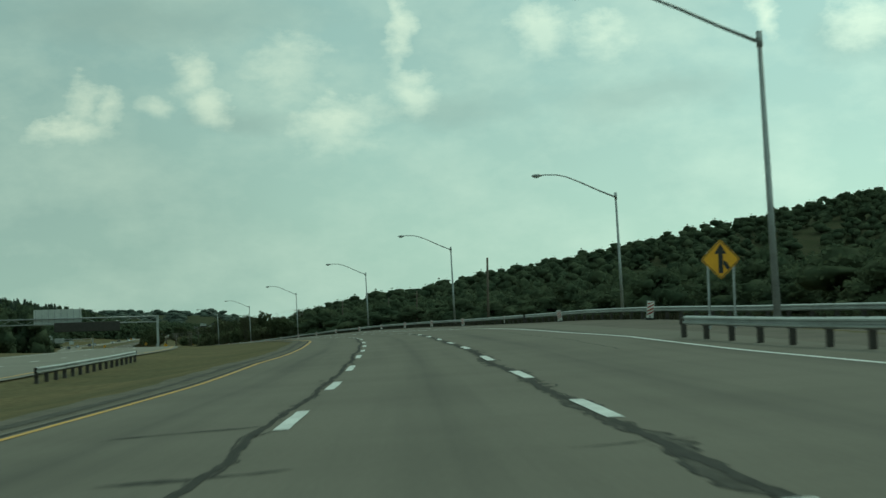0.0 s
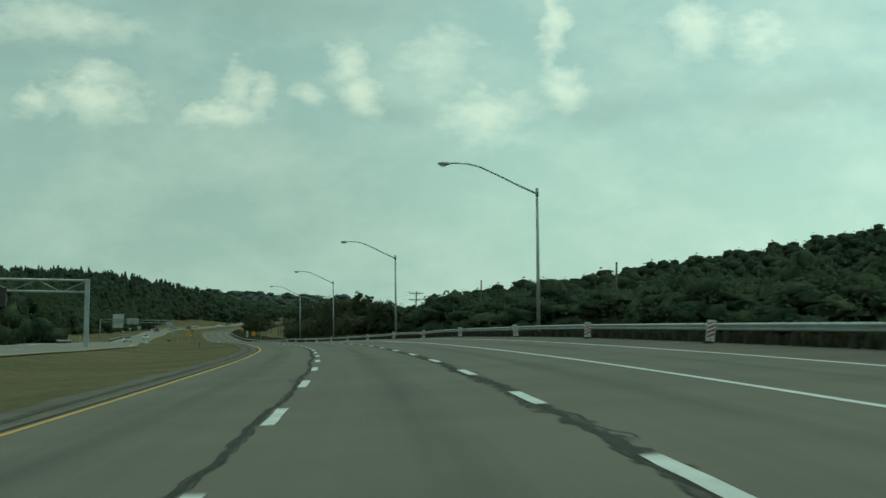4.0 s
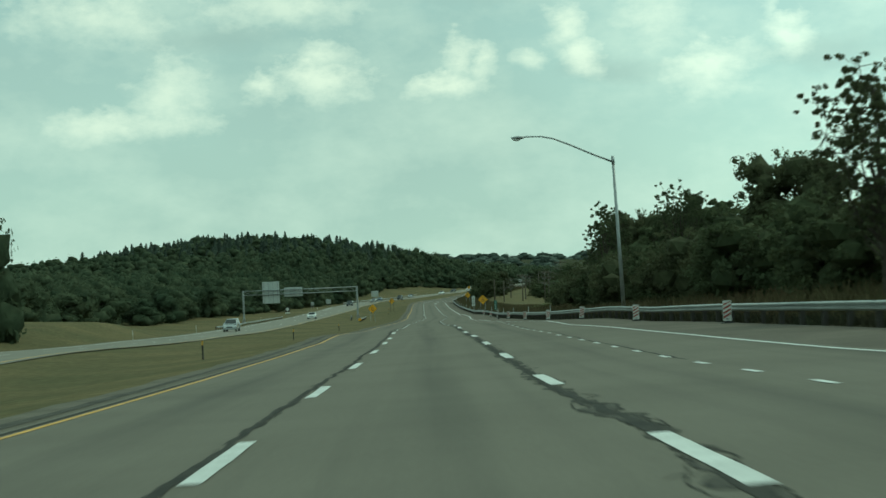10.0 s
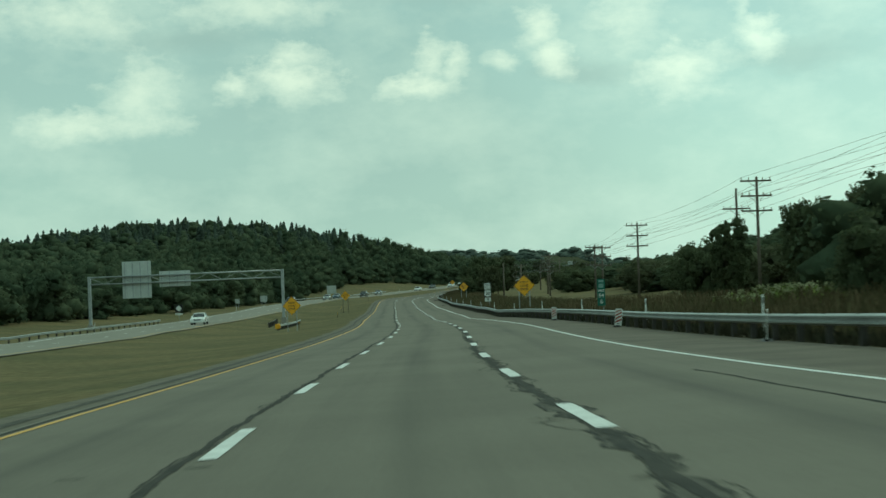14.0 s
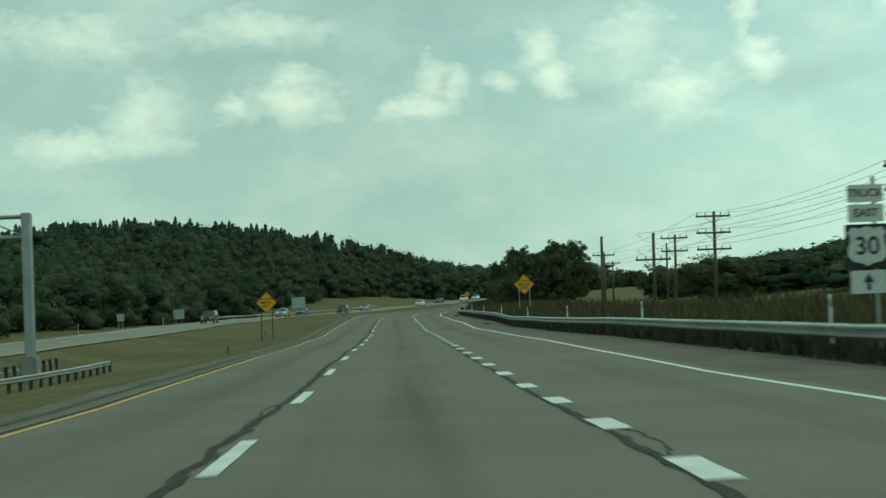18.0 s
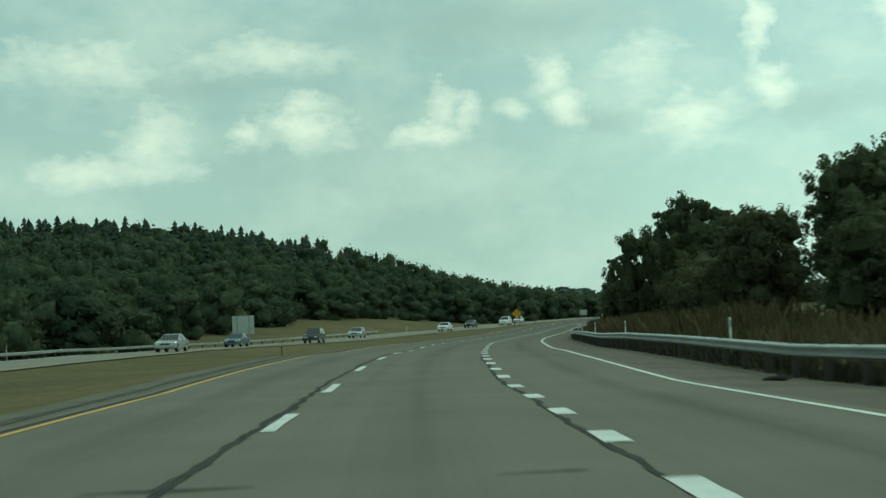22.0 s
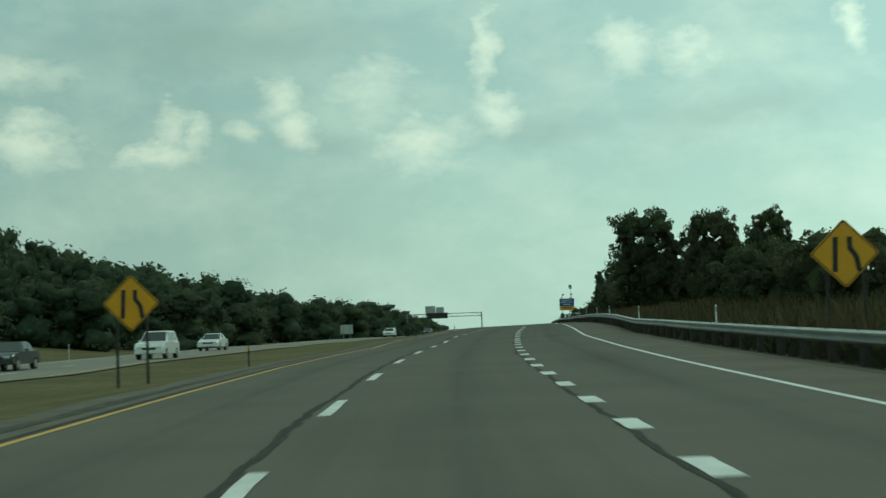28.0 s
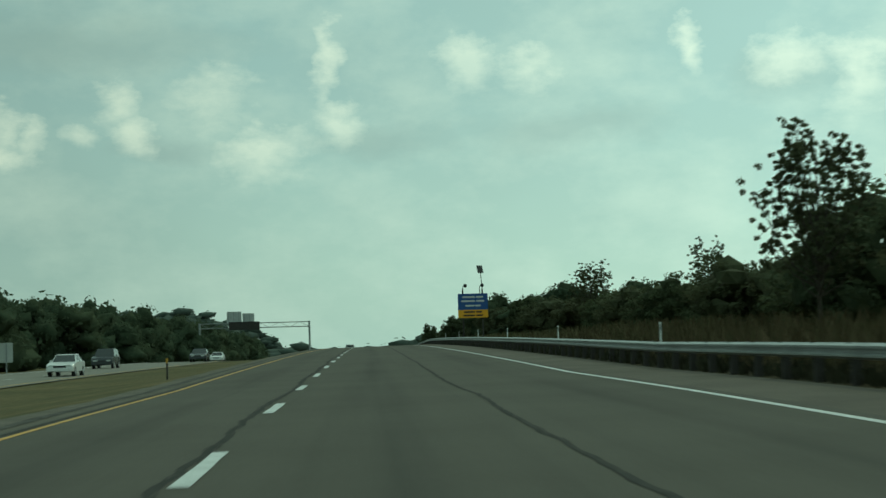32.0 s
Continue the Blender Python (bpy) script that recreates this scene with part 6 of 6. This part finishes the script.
CROWNS = [crown_far(np.random.default_rng(50 + k), 1500, 0.024, 10, 0.64, 2) for k in range(6)]
CROWNS_MID = [crown_far(np.random.default_rng(80 + k), 260, 0.036, 8, 0.64) for k in range(6)]
CROWNS_FAR = [crown_far(np.random.default_rng(60 + k), 72, 0.042, 7, 0.75) for k in range(5)]
PINES = [conifer_far(np.random.default_rng(70 + k)) for k in range(4)]


def woods(name, label, places, mat, temps, front=None, plain=None):
    """One mesh of many trees; places are rows of x, y, z, height, width."""
    g = np.random.default_rng(len(places))
    vs, fs, base = [], [], 0
    for i, (x, y, z, h, w) in enumerate(places):
        kinds = temps if front is None or front[i] else plain
        v, f = kinds[int(g.integers(len(kinds)))]
        a = g.random() * 6.283
        c, s = math.cos(a), math.sin(a)
        q = v * [w, w, h]
        vs.append(np.stack([q[:, 0] * c - q[:, 1] * s + x, q[:, 0] * s + q[:, 1] * c + y, q[:, 2] + z - 0.12 * h], 1))
        fs.append(f + base)
        base += len(v)
    me = mesh_from(name, np.concatenate(vs), np.concatenate(fs), mat, True)
    return tagged(new(name, me), label, "woods", kind="stuff")


def scatter(s0, s1, ua, ub, gap, g):
    """Jittered places over a stretch; ua and ub are functions of s."""
    out = []
    for s in np.arange(s0, s1, gap):
        a, b = ua(s), ub(s)
        for u in np.arange(a, b, gap if b > a else -gap):
            out.append((s + g.uniform(-0.45, 0.45) * gap, u + g.uniform(-0.45, 0.45) * gap))
    return np.array(out)


g = np.random.default_rng(3)
spots = np.concatenate([scatter(400, 1000, lambda s: woods_u(s), lambda s: woods_u(s) - 60, 8.0, g), scatter(880, 1480, lambda s: woods_u(s), lambda s: -230, 10.0, g), scatter(640, 1400, lambda s: woods_u(s) - 62, lambda s: -420, 15.0, g), scatter(1480, 1800, lambda s: woods_u(s), lambda s: -90, 8, g)])
where = ground_at(spots[:, 0], spots[:, 1])
lift = hills(where[:, 0], where[:, 1])
pine = (lift > 12.5) & (where[:, 1] > 1060) & (g.random(len(spots)) < 0.7)
edge = np.abs(spots[:, 1] - woods_u(spots[:, 0])) < 9
deep = np.abs(spots[:, 1] - woods_u(spots[:, 0])) > 75
rows = [(x, y, z, (g.uniform(12, 16) if q < 568 else (g.uniform(6.5, 10.5) if e else g.uniform(9, 13)) + (0 if q < 1000 else 1.6 if q < 1480 else 3.0)), g.uniform(8, 12.5)) for (x, y, z), e, p, d, q in zip(where, edge, pine, deep, spots[:, 0]) if not p and not d]
front = [bool(e) for e, p, d in zip(np.abs(spots[:, 1] - woods_u(spots[:, 0])) < 9, pine, deep) if not p and not d]
woods("woods_left", "dense dark green broadleaf woods on the hillside", rows, M_WOODS, CROWNS, front, CROWNS_MID)
rows = [(x, y, z, g.uniform(9, 13), g.uniform(9, 15)) for (x, y, z), p, d in zip(where, pine, deep) if d and not p]
woods("woods_hilltop", "broadleaf woods high on the hill", rows, M_WOODS, CROWNS_FAR)
rows = [(x, y, z, g.uniform(9.0, 14.2), g.uniform(8.5, 12)) for (x, y, z), p in zip(where, pine) if p]
woods("pine_ridge", "dark spruces crowning the wooded hill", rows, M_PINE, PINES)
spots = np.concatenate([scatter(120, 330, lambda s: 42, lambda s: 120, 10, g), scatter(330, 640, lambda s: 30, lambda s: 120, 9.5, g), scatter(690, 1000, lambda s: 44, lambda s: 62, 8, g), scatter(640, 1500, lambda s: 62 + 20 * math.sin(s * 0.02), lambda s: 130, 12, g), scatter(1420, 1900, lambda s: 26, lambda s: 90, 11, g)])
where = ground_at(spots[:, 0], spots[:, 1])
rows = [(x, y, z, (g.uniform(7.5, 11) if q > 1420 and u < 60 else g.uniform(3.4, 5.6) if q > 640 and u < 100 else g.uniform(6.0, 9.0) if q < 440 else g.uniform(7, 10.5)) if u < 60 or q > 640 else g.uniform(10, 15), g.uniform(9, 13)) for (x, y, z), u, q in zip(where, spots[:, 1], spots[:, 0])]
woods("woods_right", "dark green woods rising behind the guard rail", rows, M_WOODS, CROWNS, (spots[:, 1] < np.where(spots[:, 0] < 640, 50, 42)), CROWNS_MID)
spots = scatter(300, 1450, lambda s: 130, lambda s: 640, 18.5, g)
where = ground_at(spots[:, 0], spots[:, 1])
woods("woods_ridge", "dark wooded ridge far beyond the ramp", [(x, y, z, g.uniform(10, 15), g.uniform(13, 20)) for x, y, z in where], M_WOODS, CROWNS_FAR)
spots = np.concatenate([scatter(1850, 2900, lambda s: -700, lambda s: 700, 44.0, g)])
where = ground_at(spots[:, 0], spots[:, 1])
woods("woods_far", "distant woods on the horizon, haze put into their colour", [(x, y, z - 5, g.uniform(15, 20), g.uniform(28, 42)) for x, y, z in where], M_HAZEWOODS, CROWNS_FAR)

def bare_tree(label, m, height, seed):
    """A leafless tree: a forked trunk whose limbs split twice."""
    r = random.Random(seed)
    o = thing("dead_tree", label, "tree", "", m)
    bm = bmesh.new()
    fork = Vector((r.uniform(-0.02, 0.02) * height, 0, height * 0.42))
    tube(bm, [(0, 0, -0.3), tuple(fork * 0.5), tuple(fork)], [0.03 * height, 0.024 * height, 0.018 * height], 8)
    part("trunk", bm, M_DEAD, o)
    for k in range(9):
        bm = bmesh.new()
        a, rise = k * 2.4 + r.uniform(-0.4, 0.4), r.uniform(0.28, 0.58)
        base = Vector(fork) * r.uniform(0.7, 1.0)
        tip = base + Vector((math.cos(a) * (0.62 - rise) * height, math.sin(a) * (0.62 - rise) * height, rise * height))
        mid = base.lerp(tip, 0.5) + Vector((0, 0, -0.03 * height))
        tube(bm, [tuple(base), tuple(mid), tuple(tip)], [0.012 * height, 0.007 * height, 0.0015 * height], 6)
        for _ in range(7):
            f = r.uniform(0.25, 0.95)
            p = base.lerp(tip, f)
            q = p + Vector((r.uniform(-1, 1), r.uniform(-1, 1), r.uniform(0.2, 1.1))) * 0.15 * height
            tube(bm, [tuple(p), tuple(p.lerp(q, 0.5) + Vector((0, 0, 0.012 * height))), tuple(q)], [0.005 * height, 0.003 * height, 0.001 * height], 4)
            for _ in range(2):
                w = p.lerp(q, r.uniform(0.4, 0.9))
                tube(bm, [tuple(w), tuple(w + Vector((r.uniform(-1, 1), r.uniform(-1, 1), r.uniform(0, 1))) * 0.07 * height)], [0.002 * height, 0.0008 * height], 4)
        part("limb", bm, M_DEAD, o)
    return o


bare_tree("bare grey dead tree above the woods", on_ground(1412, -88, 0, 0.5), 13.0, 3)
bare_tree("bare leafless tree among dark roadside bushes", on_ground(1209, 9.7, 0, 0.2), 4.6, 8)

# ---------------------------------------------------------------- rough grass
g = np.random.default_rng(9)


def blades(name, label, n, s_range, u_fn, tall, mat, width=0.02):
    s = g.uniform(*s_range, n)
    u = u_fn(s, g.random(n))
    p = ground_at(s, u)
    a = g.random(n) * 6.283
    h = tall * (0.4 + 0.9 * g.random(n))
    w = width * (0.6 + g.random(n))
    d = np.stack([np.cos(a), np.sin(a), 0 * a], 1)
    lean = np.stack([g.normal(size=n) * 0.3, g.normal(size=n) * 0.3, np.ones(n)], 1) * h[:, None]
    v = np.stack([p - d * w[:, None], p + d * w[:, None], p + lean * [1, 1, 1] + d * w[:, None] * 0.3, p + lean - d * w[:, None] * 0.3], 1).reshape(-1, 3)
    me = mesh_from(name, v, np.arange(4 * n).reshape(n, 4), mat)
    return tagged(new(name, me), label, "grass", kind="stuff")


blades("rail_weeds", "weeds under the guard rail with its shade in their colour", 60000, (30, 1420), lambda s, r: rail_u(s) + 0.08 + 0.95 * r, 0.3, M_RAILSHADE_WEED, 0.035)
blades("verge_weeds", "tall russet weeds behind the guard rail", 90000, (340, 1300), lambda s, r: rail_u(s) + 0.9 + 7.5 * r**1.4, 0.7, M_WEED, 0.03)
blades("tall_weeds", "tall russet weeds between guard rail and wood", 16000, (880, 1050), lambda s, r: rail_u(s) + 1.6 + 3.4 * r, 1.05, M_WEED, 0.04)
blades("verge_grass", "green-brown rough grass behind the guard rail", 26000, (60, 1420), lambda s, r: rail_u(s) + 0.8 + 9 * r, 0.42, M_TUFT, 0.045)


def flower_patch(name, label, s0, s1, u0, u1, n, seed):
    """A patch of tall stalks that end in loose flower heads."""
    r = np.random.default_rng(seed)
    o = thing(name, label, "wildflowers", "")
    s, w = r.uniform(s0, s1, n), r.random(n)
    p = ground_at(s, u0 + (u1 - u0) * w)
    tall = (0.45 + 0.4 * np.sin(math.pi * np.clip(w, 0.05, 0.95))) * (0.75 + 0.4 * r.random(n))
    top = p + np.stack([r.normal(size=n) * 0.1, r.normal(size=n) * 0.1, tall], 1)
    v, f = leaves(p + (top - p) * 0.55, np.stack([0.2 + 0 * tall, 0.2 + 0 * tall, tall * 0.42], 1), 16, 0.085, r)
    new("stalks", mesh_from("stalks", v, f, M_GOLD)).parent = o
    pale = r.random(n) < 0.55
    v, f = leaves(top[pale], np.tile([0.13, 0.13, 0.11], (int(pale.sum()), 1)), 12, 0.045, r)
    new("flower_heads", mesh_from("flower_heads", v, f, M_FLOWER)).parent = o
    return o


flower_patch("wildflower_patch", "pale flowering weeds on yellow-green stalks beside trees", 602, 613, 13.2, 19.0, 420, 5)

# ---------------------------------------------------------------- far houses
def house(m, w, d, h, label):
    o = thing("house", label, "house", "far houses", m)
    bm = bmesh.new()
    box(bm, -w / 2, w / 2, -d / 2, d / 2, -1.5, h)
    wall = part("wall", bm, M_SIDING, o)
    bm = bmesh.new()
    plate(bm, [(-w / 2 - 0.4, h - 0.1), (w / 2 + 0.4, h - 0.1), (0, h + w * 0.16)], -d / 2 - 0.4, d / 2 + 0.4)
    part("roof", bm, M_ROOF, o, "grey shingle roof")
    for x in (-w * 0.28, w * 0.28):
        bm = bmesh.new()
        box(bm, x - 0.6, x + 0.6, -d / 2 - 0.05, -d / 2 + 0.05, h * 0.4, h * 0.75)
        part("window", bm, M_GLASS, wall, "dark window")


for s, u, w, d, h in [(1000, 66, 11, 8, 2.8), (985, 84, 9, 8, 3.2), (1030, 78, 12, 9, 3.0)]:
    house(on_ground(s, u, 20, 2.6), w, d, h, "pale house far beyond the meadow")
